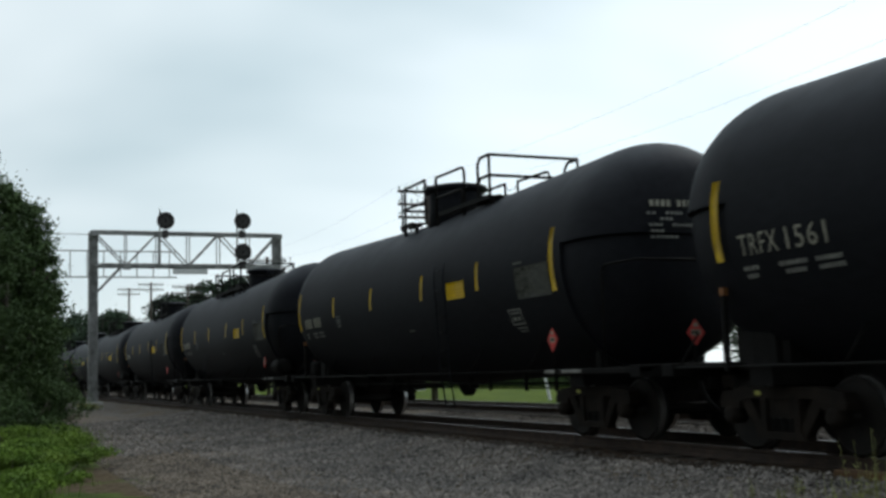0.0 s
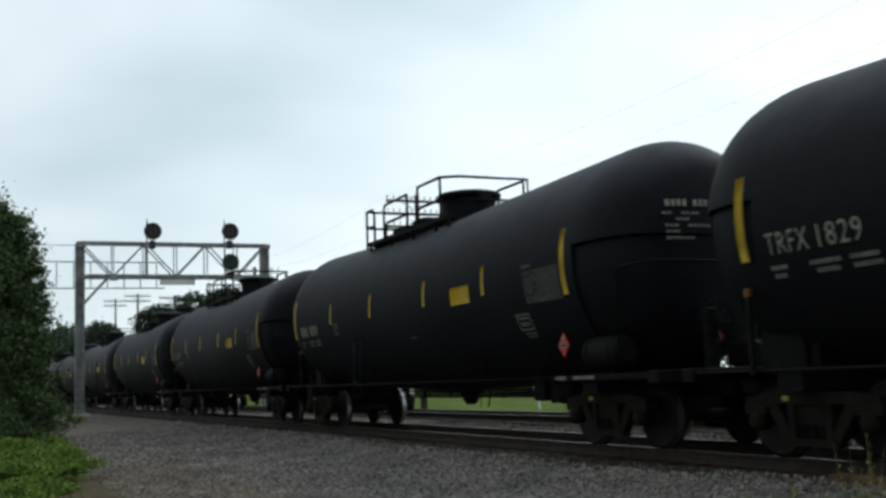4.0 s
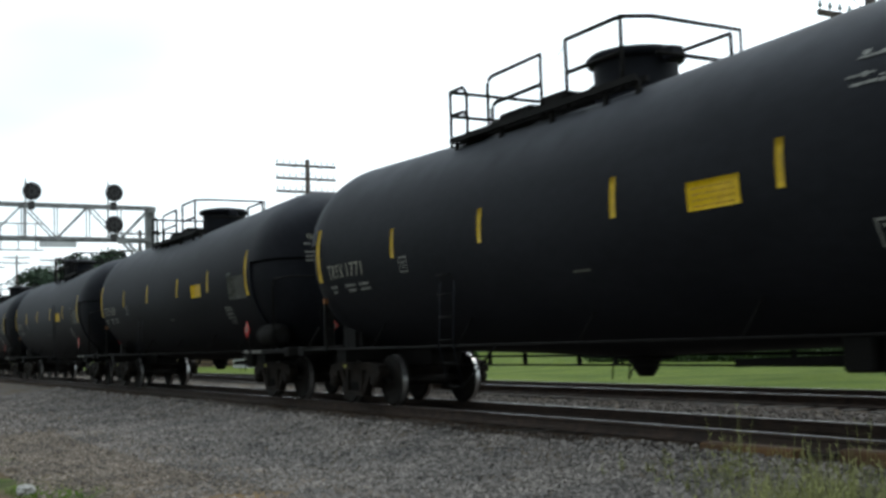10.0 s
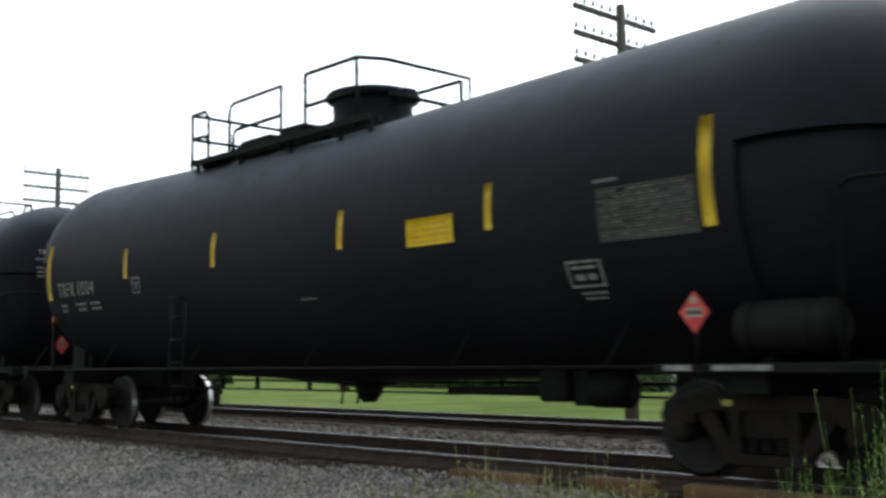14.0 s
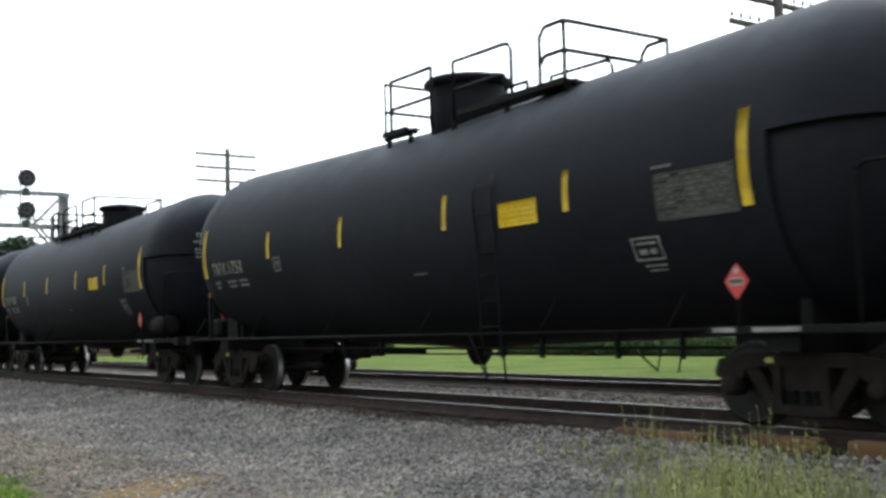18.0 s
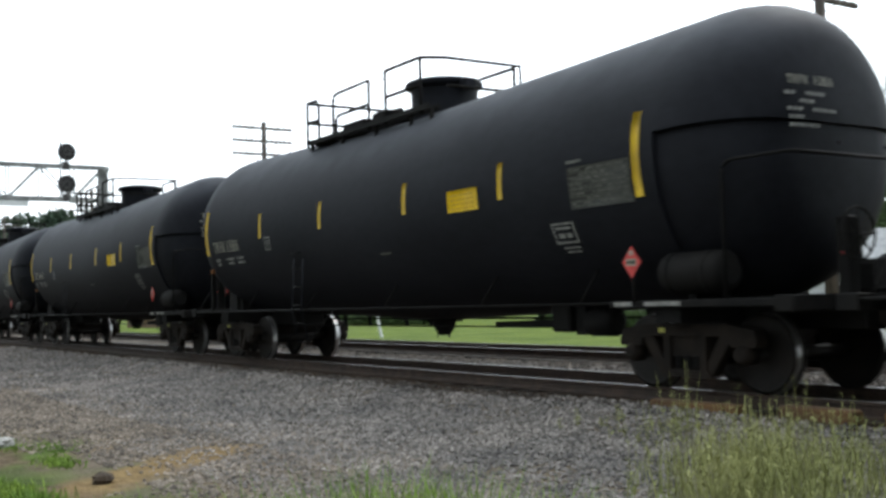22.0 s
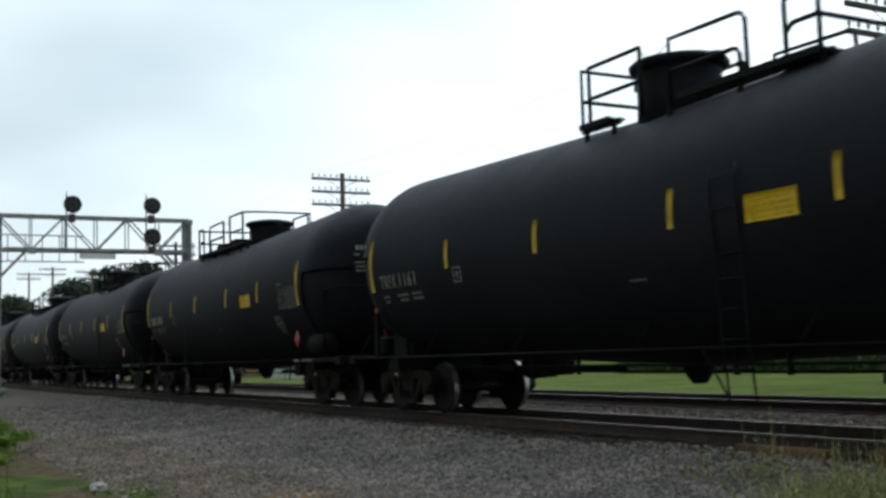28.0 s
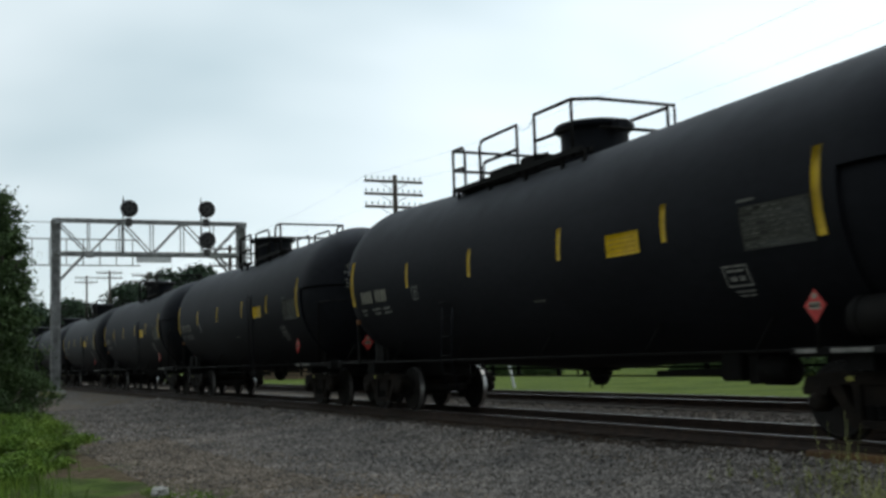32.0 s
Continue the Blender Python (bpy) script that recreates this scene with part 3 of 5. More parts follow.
def build_truck(parent, x):
    """A three-piece freight truck with roller bearings, coil springs and two turning wheelsets."""
    bolster = Geo()
    bolster.prism([(-0.24, 0.42), (0.24, 0.42), (0.24, 0.72), (-0.24, 0.72)], -1.12, 1.12)
    bolster.disc_z([(0.70, 0.36), (0.80, 0.36)], n=16)
    truck = part("truck", bolster, M_RUSTY, parent, at=pose(x, 0, 0))
    for s in (-1, 1):
        y0, y1 = (-1.16, -0.98) if s < 0 else (0.98, 1.16)
        sf = Geo()
        sf.prism([(-1.10, 0.60), (-1.05, 0.74), (-0.62, 0.80), (0.62, 0.80), (1.05, 0.74), (1.10, 0.60), (0.72, 0.62), (0.55, 0.66), (-0.55, 0.66), (-0.72, 0.62)], y0, y1)
        for q in (-1, 1):
            sf.prism([(q * 0.72, 0.64), (q * 0.54, 0.66), (q * 0.26, 0.22), (q * 0.40, 0.20)], y0 + 0.02, y1 - 0.02)
            sf.prism([(q * 0.34, 0.67), (q * 0.24, 0.67), (q * 0.24, 0.22), (q * 0.34, 0.22)], y0, y1)
            sf.prism([(q * 1.10, 0.63), (q * 0.70, 0.63), (q * 0.72, 0.54), (q * 1.08, 0.54)], y0 - 0.01, y1 + 0.01)
        sf.prism([(-0.42, 0.18), (0.42, 0.18), (0.36, 0.27), (-0.36, 0.27)], y0, y1)
        frame_part = part("side_frame", sf, M_RUSTY, truck)
        ym = (y0 + y1) / 2
        yo = y0 if s < 0 else y1
        part("frame_label", Geo().box(s * 0.36 - 0.05, s * 0.36 + 0.05, yo - 0.006, yo + 0.006, 0.70, 0.755), M_LABEL, frame_part, "small yellow paint mark")
        for q in (-0.15, 0, 0.15):
            sp = Geo()
            turns = 5
            pts = [(q + 0.062 * math.cos(a), ym + 0.062 * math.sin(a), 0.27 + 0.16 * a / (2 * math.pi * turns)) for a in (2 * math.pi * turns * k / 40 for k in range(41))]
            sp.tube(pts, 0.014, 5)
            part("spring", sp, M_FRAME, truck)
        for q in (-0.89, 0.89):
            cap = Geo().disc_y([(s * 1.0, 0.12), (s * 1.14, 0.12), (s * 1.20, 0.10), (s * 1.215, 0.06)], cx=q, cz=0.457, n=16)
            part("bearing_cap", cap, M_RUSTY, truck)
    beam = Geo()
    for q in (-0.36, 0.36):
        beam.box(q - 0.04, q + 0.04, -0.85, 0.85, 0.33, 0.43)
        for s in (-1, 1):
            beam.box(q * 1.22 - 0.03, q * 1.22 + 0.03, s * 0.75 - 0.07, s * 0.75 + 0.07, 0.32, 0.62)
    part("brake_beam", beam, M_FRAME, truck)
    for q in (-0.89, 0.89):
        ws = Geo()
        ws.disc_y([(-1.02, 0.07), (1.02, 0.07)], n=12)
        for s in (-1, 1):
            prof = [(0.67, 0.10), (0.67, 0.20), (0.715, 0.36), (0.685, 0.38), (0.685, 0.482), (0.715, 0.482), (0.722, 0.459)]
            ws.disc_y([(s * y, r) for y, r in prof], n=40)
            ws.disc_y([(s * 0.722, 0.459), (s * 0.815, 0.455)], n=40, mi=1, caps=False)
            ws.disc_y([(s * 0.815, 0.455), (s * 0.82, 0.40), (s * 0.775, 0.37), (s * 0.735, 0.22), (s * 0.80, 0.13), (s * 0.80, 0.09)], n=40)
            for k in range(3):
                a = 2 * math.pi * k / 3
                ws.disc_y([(s * 0.74, 0.03), (s * 0.775, 0.03)], cx=0.3 * math.cos(a), cz=0.3 * math.sin(a), n=8)
        part("wheelset", ws, [M_WHEEL, M_TREAD], truck, "dark steel wheelset with bright treads", at=pose(q, 0, 0.457))
    return truck


STRIPES = ((-7.21, 2.28, 3.28, 0.135), (-4.20, 2.50, 2.99, 0.105), (-1.495, 2.49, 2.99, 0.105), (1.493, 2.495, 2.995, 0.105), (4.07, 2.49, 3.0, 0.105), (6.76, 2.265, 3.27, 0.135))


def flip(geo):
    """The same piece on the other side: turned half round about the car's middle."""
    geo.v = [(-x, -y, z) for x, y, z in geo.v]
    return geo


def mirror(geo):
    """The same piece across the car, a little nearer its middle."""
    geo.v = [(x + 0.25, -y, z) for x, y, z in geo.v]
    geo.f = [q[::-1] for q in geo.f]
    return geo


def build_car(turned):
    """A jacketed tank car, brake end towards +x; turned: the side that carries the small stencils faces +y."""
    car = thing("tank_car", "black jacketed railway tank car with yellow reflective stripes", "tank car", "train of tank cars")
    # the jacket's paler top is sky sheen mixed into its paint colour
    tank = part("tank", tank_shell(turned), M_TANK, car, "black insulated tank jacket, sky sheen painted along its top")
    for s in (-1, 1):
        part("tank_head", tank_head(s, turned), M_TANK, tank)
    rnd = random.Random(5)
    for turn in (False, True):
        fix = flip if turn else (lambda q: q)
        for x, z0, z1, w in STRIPES:
            part("reflective_stripe", fix(side_patch(Geo(), x - w / 2, x + w / 2, z0, z1, -1)), M_TAPE, tank, "yellow reflective stripe, dulled by dirt")
        wheel_side = turn == turned
        panel = part("warning_panel", fix(side_patch(Geo(), 2.754, 3.525, 2.41, 2.73, -1, 0.008)), M_YELLOW, tank, "yellow warning panel with faded lines of print")
        bars = Geo()
        for i in range(4 if wheel_side else 0):
            z = 2.66 - i * 0.066
            x = 2.84
            while x < 3.44:
                w = rnd.uniform(0.04, 0.12)
                side_patch(bars, x, min(x + w, 3.47), z - 0.022, z, -1, 0.012, 1, False)
                x += w + 0.02
        if wheel_side:
            part("panel_print", fix(bars), M_YTEXT, panel)
        if wheel_side:
            table = part("stencil_table", fix(side_patch(Geo(), 5.52, 6.66, 2.22, 2.75, -1, 0.005)), M_TABLE, tank, "dark panel of small faded stencilled data")
            bars = Geo()
            for i in range(9):
                z = 2.735 - i * 0.06
                side_patch(bars, 5.54, 6.64, z - 0.008, z, -1, 0.009, 1, False)
                x = 5.56
                while x < 6.58 and i < 8:
                    w = rnd.uniform(0.03, 0.16)
                    if rnd.random() < 0.75:
                        side_patch(bars, x, min(x + w, 6.62), z - 0.042, z - 0.022, -1, 0.009, 1, False)
                    x += w + 0.03
            side_patch(bars, 5.50, 5.80, 2.80, 2.835, -1, 0.007, 1, False)
            part("table_print", fix(bars), M_DULL, table)
            box = Geo()
            for x0, x1, z0, z1 in ((5.03, 5.47, 2.05, 2.075), (5.03, 5.47, 1.81, 1.835), (5.03, 5.06, 1.81, 2.075), (5.44, 5.47, 1.81, 2.075), (5.10, 5.40, 1.99, 2.02),
                                   (5.12, 5.24, 1.88, 1.94), (5.28, 5.38, 1.88, 1.94), (5.12, 5.44, 1.74, 1.765), (5.16, 5.42, 1.69, 1.71)):
                side_patch(box, x0, x1, z0, z1, -1, 0.006, 2, False)
            part("stencil_box", fix(box), M_STENCIL, tank, "small framed white stencil")
            box = Geo()
            for x0, x1, z0, z1 in ((-4.0, -3.74, 2.475, 2.5), (-4.0, -3.74, 2.24, 2.262), (-4.0, -3.975, 2.24, 2.5), (-3.765, -3.74, 2.24, 2.5), (-3.92, -3.82, 2.39, 2.42), (-3.89, -3.85, 2.30, 2.39)):
                side_patch(box, x0, x1, z0, z1, -1, 0.006, 2, False)
            part("stencil_box", fix(box), M_STENCIL, tank, "small framed white stencil")
            for z, runs in ((2.185, ((-6.82, -6.55), (-6.22, -5.78), (-5.64, -5.22))), (2.095, ((-6.80, -6.60), (-6.14, -5.80), (-5.62, -5.20)))):
                for x0, x1 in runs:
                    rows, x = Geo(), x0
                    while x < x1 - 0.03:
                        side_patch(rows, x, x + 0.05, z - 0.05, z, -1, 0.006, 1, False)
                        x += 0.066
                    part("weight_stencil", fix(rows), M_STENCIL, tank, "small stencilled figures")
            dash = Geo()
            side_patch(dash, 0.52, 0.86, 1.905, 1.935, -1, 0.006, 1, False)
            part("stencil_dash", fix(dash), M_DULL, tank)
            # stencil on the head
            for z, runs in ((3.36, ((-0.9, -0.78), (-0.6, -0.3))), (3.27, ((-0.7, -0.46),)), (3.18, ((-0.88, -0.64), (-0.5, -0.16))), (3.09, ((-0.86, -0.66),)), (3.0, ((-0.86, -0.42),))):
                for y0, y1 in runs:
                    hd, y = Geo(), y0
                    while y < y1 - 0.02:
                        q = [on_head(y, z - 0.04), on_head(y + 0.06, z - 0.04), on_head(y + 0.06, z), on_head(y, z)]
                        hd.add(q, [(0, 1, 2, 3)])
                        y += 0.078
                    part("head_stencil", fix(hd), M_STENCIL, tank, "white stencilled figures on the tank head")
        # placard on its bracket
        for x, y, rz in ((6.5, -1.56, 0), (8.72, -0.5, 90)):
            if not wheel_side and rz == 0:
                continue
            dia = Geo()
            c, r = Vector((x, y, 1.55)), 0.19
            u = Vector((1, 0, 0)) if rz == 0 else Vector((0, 1, 0))
            w = Vector((0, -1, 0)) if rz == 0 else Vector((1, 0, 0))
            ring = [c + u * a * r * 0.82 + Vector((0, 0, b * r)) for a, b in ((-1, 0), (0, -1), (1, 0), (0, 1))]
            dia.loft([[q for q in ring], [q + w * 0.012 for q in ring]], True, False)
            plac = part("placard", fix(dia), M_RED, car, "red and white diamond hazard placard")
            wb = Geo()
            wb.loft([[c + u * a + Vector((0, 0, b)) + w * 0.013 for a, b in ((-0.085, -0.042), (0.085, -0.042), (0.085, 0.042), (-0.085, 0.042))],
                     [c + u * a + Vector((0, 0, b)) + w * 0.017 for a, b in ((-0.085, -0.042), (0.085, -0.042), (0.085, 0.042), (-0.085, 0.042))]], True, False)
            for q in (0.11,):
                wb.loft([[c + u * a + Vector((0, 0, q + b)) + w * k for a, b in ((-0.035, -0.03), (0.035, -0.03), (0.035, 0.03), (-0.035, 0.03))] for k in (0.013, 0.016)], True, False)
            part("placard_panel", fix(wb), M_WHITE, plac, "white number panel of the placard")
            fg = Geo()
            for k in range(4):
                a = -0.07 + k * 0.038
                fg.loft([[c + u * (a + i) + Vector((0, 0, j)) + w * d for i, j in ((0, -0.022), (0.024, -0.022), (0.024, 0.022), (0, 0.022))] for d in (0.0175, 0.019)], True, False)
            part("placard_print", fix(fg), M_FRAME, plac)
            post = Geo().tube([c - w * 0.02 + Vector((0, 0, 0.1)), c - w * 0.02 + Vector((0, 0, -0.48))], 0.02, 6)
            part("placard_post", fix(post), M_FRAME, car)
        # running pipe along the side, with brackets down from the tank
        rail = Geo().tube([(-8.55, -1.46, 1.06), (6.1, -1.46, 1.06)], 0.022, 6)
        part("side_handrail", fix(rail), M_FRAME, car)
        for x in (-8.4, -5.5, -2.6, 0.4, 3.2, 5.4) if wheel_side else ():
            part("rail_bracket", fix(Geo().tube([(x, -1.46, 1.06), (x + 0.12, -1.22, 1.5)], 0.016, 5)), M_FRAME, car)
        walk_board = part("end_step_board", fix(Geo().box(6.0, 8.75, -1.5, -1.28, 1.0, 1.09, 0.012)), M_FRAME, car)
        for x0, x1 in ((6.1, 6.4), (6.62, 7.2)):
            part("sill_marking", fix(Geo().box(x0, x1, -1.507, -1.5, 1.025, 1.075)), M_SILL, walk_board, "pale worn paint marking")
        over = mirror if turn else (lambda q: q)
        # ladder from the top platform to below the sill
        lad = Geo()
        for x in (-2.87, -2.45):
            pts = [(x, -(TANK_R + 0.03) * math.cos(a), TANK_Z + (TANK_R + 0.03) * TALL * math.sin(a)) for a in (radians(q) for q in (range(12, -20, -8) if turn else (-24,)))]
            lad.tube(pts + [(x, -1.62, 1.06), (x + 0.05, -1.5, 0.42)], 0.014, 5)
        part("ladder_rail", over(lad), M_TANK, car)
        for a in (8, -4) if wheel_side and turn else ():
            q = radians(a)
            y, z = -(TANK_R + 0.03) * math.cos(q), TANK_Z + (TANK_R + 0.03) * TALL * math.sin(q)
            part("ladder_rung", over(Geo().tube([(-2.87, y, z), (-2.45, y, z)], 0.008, 5)), M_TANK, car)
        for z, y in ((2.15, -1.64), (1.85, -1.63), (1.5, -1.62), (1.15, -1.62), (0.8, -1.57), (0.44, -1.5)) if wheel_side else ():
            part("ladder_rung", over(Geo().tube([(-2.85, y, z), (-2.42, y, z)], 0.015, 5)), M_FRAME, car)
        part("ladder_brace", over(Geo().tube([(-2.4, -1.5, 0.44), (-1.75, -1.3, 1.05)], 0.016, 5)), M_FRAME, car)
        # end grab rails
        g = Geo().tube([(7.84, -1.46, 1.05), (7.84, -1.46, 2.46)] + arc((7.98, -1.46, 2.46), 0.14, 180, 90, 5, "xz")[1:] + [(8.66, -1.44, 2.6), (8.74, -1.36, 2.6), (8.74, 0.6, 2.6)], 0.022, 6)
        part("end_handrail", fix(g), M_FRAME, car)
        end_post = part("end_post", fix(Geo().box(-7.445, -7.375, -1.5, -1.43, 1.0, 2.0, 0.008)), M_FRAME, car)
        part("post_tip", fix(Geo().box(-7.45, -7.37, -1.505, -1.425, 1.93, 2.03, 0.008)), M_ORANGE, end_post, "faded orange tip")
    for s in (-1, 1):
        sill = Geo().box(min(s * 5.4, s * 8.75), max(s * 5.4, s * 8.75), -0.33, 0.33, 0.72, 1.12, 0.02)
        sill.box(s * 6.9 - 0.2, s * 6.9 + 0.2, -1.4, 1.4, 0.82, 1.08)
        low = [(q, TANK_Z - (TANK_R - 0.02) * TALL * math.sqrt(1 - (q / TANK_R) ** 2)) for q in (1.42, 1.2, 0.9, 0.6, 0.3, 0, -0.3, -0.6, -0.9, -1.2, -1.42)]
        web = [(-1.42, 1.0), (-0.7, 0.8), (0.7, 0.8), (1.42, 1.0)] + low
        sill.loft([[(s * 6.9 + d, y * 0.7, z) for y, z in web] for d in (-0.07, 0.07)], True, False)
        brace = [(7.0, 1.05, 1.5), (7.5, 1.0, 1.62), (7.95, 0.85, 1.85)]
        if (s < 0) != turned:
            sill.loft([[(s * x, -y, 1.0), (s * x, y, 1.0), (s * x, y, z), (s * x, -y, z)] for x, y, z in brace], True, False)
        part("stub_sill", sill, M_FRAME, car)
        es = Geo().box(min(s * 8.5, s * 8.75), max(s * 8.5, s * 8.75), -1.5, 1.5, 0.94, 1.12, 0.015)
        es.box(min(s * 7.7, s * 8.5), max(s * 7.7, s * 8.5), -1.28, 1.28, 1.06, 1.1)
        part("end_sill", es, M_FRAME, car)
        cp = Geo().box(min(s * 8.75, s * 9.12), max(s * 8.75, s * 9.12), -0.14, 0.14, 0.76, 1.0, 0.03)
        cp.box(min(s * 8.98, s * 9.16), max(s * 8.98, s * 9.16), -0.2, 0.2, 0.72, 1.02, 0.04)
        part("coupler", cp, M_RUSTY, car)
        hose = Geo().tube([(s * 8.7, 0.45, 0.85), (s * 8.85, 0.45, 0.6), (s * 9.02, 0.35, 0.42), (s * 9.1, 0.2, 0.4)], 0.03, 6)
        part("air_hose", hose, M_FRAME, car)
        build_truck(car, s * 6.9)
    # brake gear at the +x end
    res = Geo().disc_x([(6.76, 0.14), (6.80, 0.21), (6.86, 0.245), (7.64, 0.245), (7.70, 0.21), (7.74, 0.14)], -1.24, 1.40, 24)
    part("air_reservoir", res, M_FRAME, car, "dull black cylindrical air reservoir")
    for x in (6.95, 7.5):
        part("reservoir_strap", Geo().disc_x([(x - 0.025, 0.253), (x + 0.025, 0.253)], -1.24, 1.40, 24), M_FRAME, car)
    bw = Geo()
    for k in range(24):
        a, b = 2 * math.pi * k / 24, 2 * math.pi * (k + 1) / 24
        bw.tube([(8.86, -0.55 + 0.28 * math.cos(a), 1.75 + 0.28 * math.sin(a)), (8.86, -0.55 + 0.28 * math.cos(b), 1.75 + 0.28 * math.sin(b))], 0.015, 5, False)
    for k in range(4):
        a = math.pi * k / 4
        bw.tube([(8.86, -0.55 + 0.28 * math.cos(a), 1.75 + 0.28 * math.sin(a)), (8.86, -0.55 - 0.28 * math.cos(a), 1.75 - 0.28 * math.sin(a))], 0.012, 5)
    part("brake_wheel", bw, M_FRAME, car)
    part("brake_box", Geo().box(8.64, 8.80, -0.64, -0.46, 1.1, 1.95, 0.02), M_FRAME, car)
    part("valve_casing", Geo().box(8.2, 8.74, 0.1, 0.95, 1.1, 1.5, 0.06), M_FRAME, car)
    # under the tank
    v = Geo().disc_z([(0.98, 0.52), (1.15, 0.6)], 0.0, 0.0, 20)
    v.disc_z([(0.56, 0.10), (0.66, 0.17), (0.80, 0.22), (1.0, 0.30)], 0.0, 0.0, 16)
    v.box(-0.5, 0.5, -0.06, 0.06, 0.80, 0.98)
    part("bottom_outlet", v, M_FRAME, car, "black bottom outlet valve housing")
    for x in (-0.75, -0.55):
        part("outlet_skid", Geo().tube([(x, 0.0, 1.12), (x + 0.06, 0.0, 0.72), (x + 0.3, 0.0, 0.72)], 0.018, 5), M_FRAME, car)
    part("outlet_handle", Geo().tube([(-0.6, -0.6, 0.86), (0.2, -0.5, 0.84), (0.3, 0.5, 0.84)], 0.016, 5), M_FRAME, car)
    part("brake_pipe", Geo().tube([(-6.4, 0.55, 0.84), (6.4, 0.55, 0.84)], 0.022, 6), M_FRAME, car)
    part("brake_rod", Geo().tube([(-6.0, -0.2, 0.72), (5.6, -0.2, 0.72)], 0.016, 6), M_FRAME, car)
    for x in (-4.8, -3.7, -2.2, -1.3, 2.1, 3.4):
        part("pipe_hanger", Geo().box(x - 0.025, x + 0.025, 0.52, 0.58, 0.70, 1.2), M_FRAME, car)
    bc = Geo().disc_x([(4.35, 0.12), (4.40, 0.2), (4.85, 0.2), (4.9, 0.12)], -0.35, 0.8, 18)
    bc.box(4.2, 4.4, -0.5, -0.2, 0.62, 1.1)
    part("brake_cylinder", bc, M_FRAME, car)
    part("control_valve", Geo().box(3.75, 4.15, -0.6, -0.15, 0.66, 1.12, 0.03), M_FRAME, car)
    part("brake_lever", Geo().prism([(1.9, 0.70), (3.6, 0.74), (3.6, 0.84), (1.9, 0.80)], -0.26, -0.22), M_FRAME, car)
    # top platform, dome and railings
    deck = Geo()
    for y in (-0.98, -0.78, 0.78, 0.98):
        for x0, x1 in ((-3.36, 1.2),) if y < 0 else ((-3.36, -0.95), (0.5, 1.2)):
            deck.box(x0, x1, y - 0.03, y + 0.03, 4.19, 4.28)
    for i in range(24):
        x = -3.3 + i * 0.19
        for s in (-1, 1) if not -0.95 < x < 0.5 else (-1,):
            deck.box(x - 0.02, x + 0.02, min(s * 0.7, s * 1.0), max(s * 0.7, s * 1.0), 4.235, 4.26)
    deck.box(-3.36, -2.5, -1.0, 1.0, 4.22, 4.26)
    for x in (-3.3, -2.0, -0.7, 0.5, 1.15):
        for s in (-1, 1):
            deck.box(x - 0.03, x + 0.03, s * 0.9 - 0.03, s * 0.9 + 0.03, 3.95, 4.23)
    part("top_platform", deck, M_FRAME, car, "black steel grating walkway on the tank top", at=pose(0, 0, 0.16))
    part("valve_box", Geo().box(-2.3, -1.45, -0.75, 0.1, 4.1, 4.5, 0.03), M_FRAME, car, at=pose(0, 0, 0.14))
    part("valve_box", Geo().box(-1.3, -0.72, -0.66, 0.2, 4.1, 4.56, 0.03), M_FRAME, car, at=pose(0, 0, 0.14))
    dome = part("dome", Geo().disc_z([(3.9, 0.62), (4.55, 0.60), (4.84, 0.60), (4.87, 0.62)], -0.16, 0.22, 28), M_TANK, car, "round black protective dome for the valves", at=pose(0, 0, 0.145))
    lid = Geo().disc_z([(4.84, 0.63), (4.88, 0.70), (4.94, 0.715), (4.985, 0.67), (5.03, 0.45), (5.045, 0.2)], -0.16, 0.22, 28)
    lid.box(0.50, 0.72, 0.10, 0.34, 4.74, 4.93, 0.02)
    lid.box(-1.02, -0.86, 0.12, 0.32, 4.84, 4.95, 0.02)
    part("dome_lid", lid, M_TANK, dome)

    def railing(pts, r=PIPE):
        part("railing", Geo().tube(pts, r, 6), M_FRAME, car, at=pose(0, 0, 0.085))

    for s in (-1, 1):
        y = s * 0.98
        for x in (-3.34, -2.84):
            railing([(x, y, 4.2), (x, y, 5.12 if x < -3 else 5.0)])
        railing([(-3.34, y, 5.12), (-2.95, y, 5.12), (-2.84, y, 5.0)])
        railing([(-3.34, y, 4.72), (-2.95, y, 4.72), (-2.84, y, 4.62)])
        railing([(-2.22, y, 4.25), (-2.22, y, 4.95)] + arc((-2.07, y, 4.95), 0.15, 180, 90, 4, "xz")[1:] + [(-0.82, y, 5.12), (-0.82, y, 4.2)])
        railing([(-2.1, y, 4.25), (-2.1, y, 4.55)] + arc((-1.98, y, 4.55), 0.12, 180, 90, 4, "xz")[1:] + [(-0.82, y, 4.68)])
        for x in (-0.22, 0.95):
            railing([(x, y, 4.2), (x, y, 5.17)])
        railing([(-0.22, y, 5.17), (0.95, y, 5.17)])
        railing([(-0.22, y, 4.70), (0.95, y, 4.70)])
        railing([(-0.82, y, 5.08), (-0.62, y, 4.98), (-0.42, y, 4.98), (-0.22, y, 5.12)], 0.006)
    railing([(-3.34, -0.98, 5.12), (-3.34, 0.98, 5.12)])
    railing([(-3.34, -0.98, 4.72), (-3.34, 0.98, 4.72)])
    railing([(0.95, -0.98, 5.17), (1.13, -0.6, 5.17), (1.13, 0.98, 5.17), (1.13, 0.98, 4.2)])
    railing([(1.13, -0.55, 4.70), (1.13, 0.98, 4.70)])
    for o in car.children_recursive:
        if o.name.split(".")[0] == "truck":
            o.location.x *= LONG
        elif o.parent.name.split(".")[0] != "truck":
            for q in o.data.vertices:
                q.co.x *= LONG
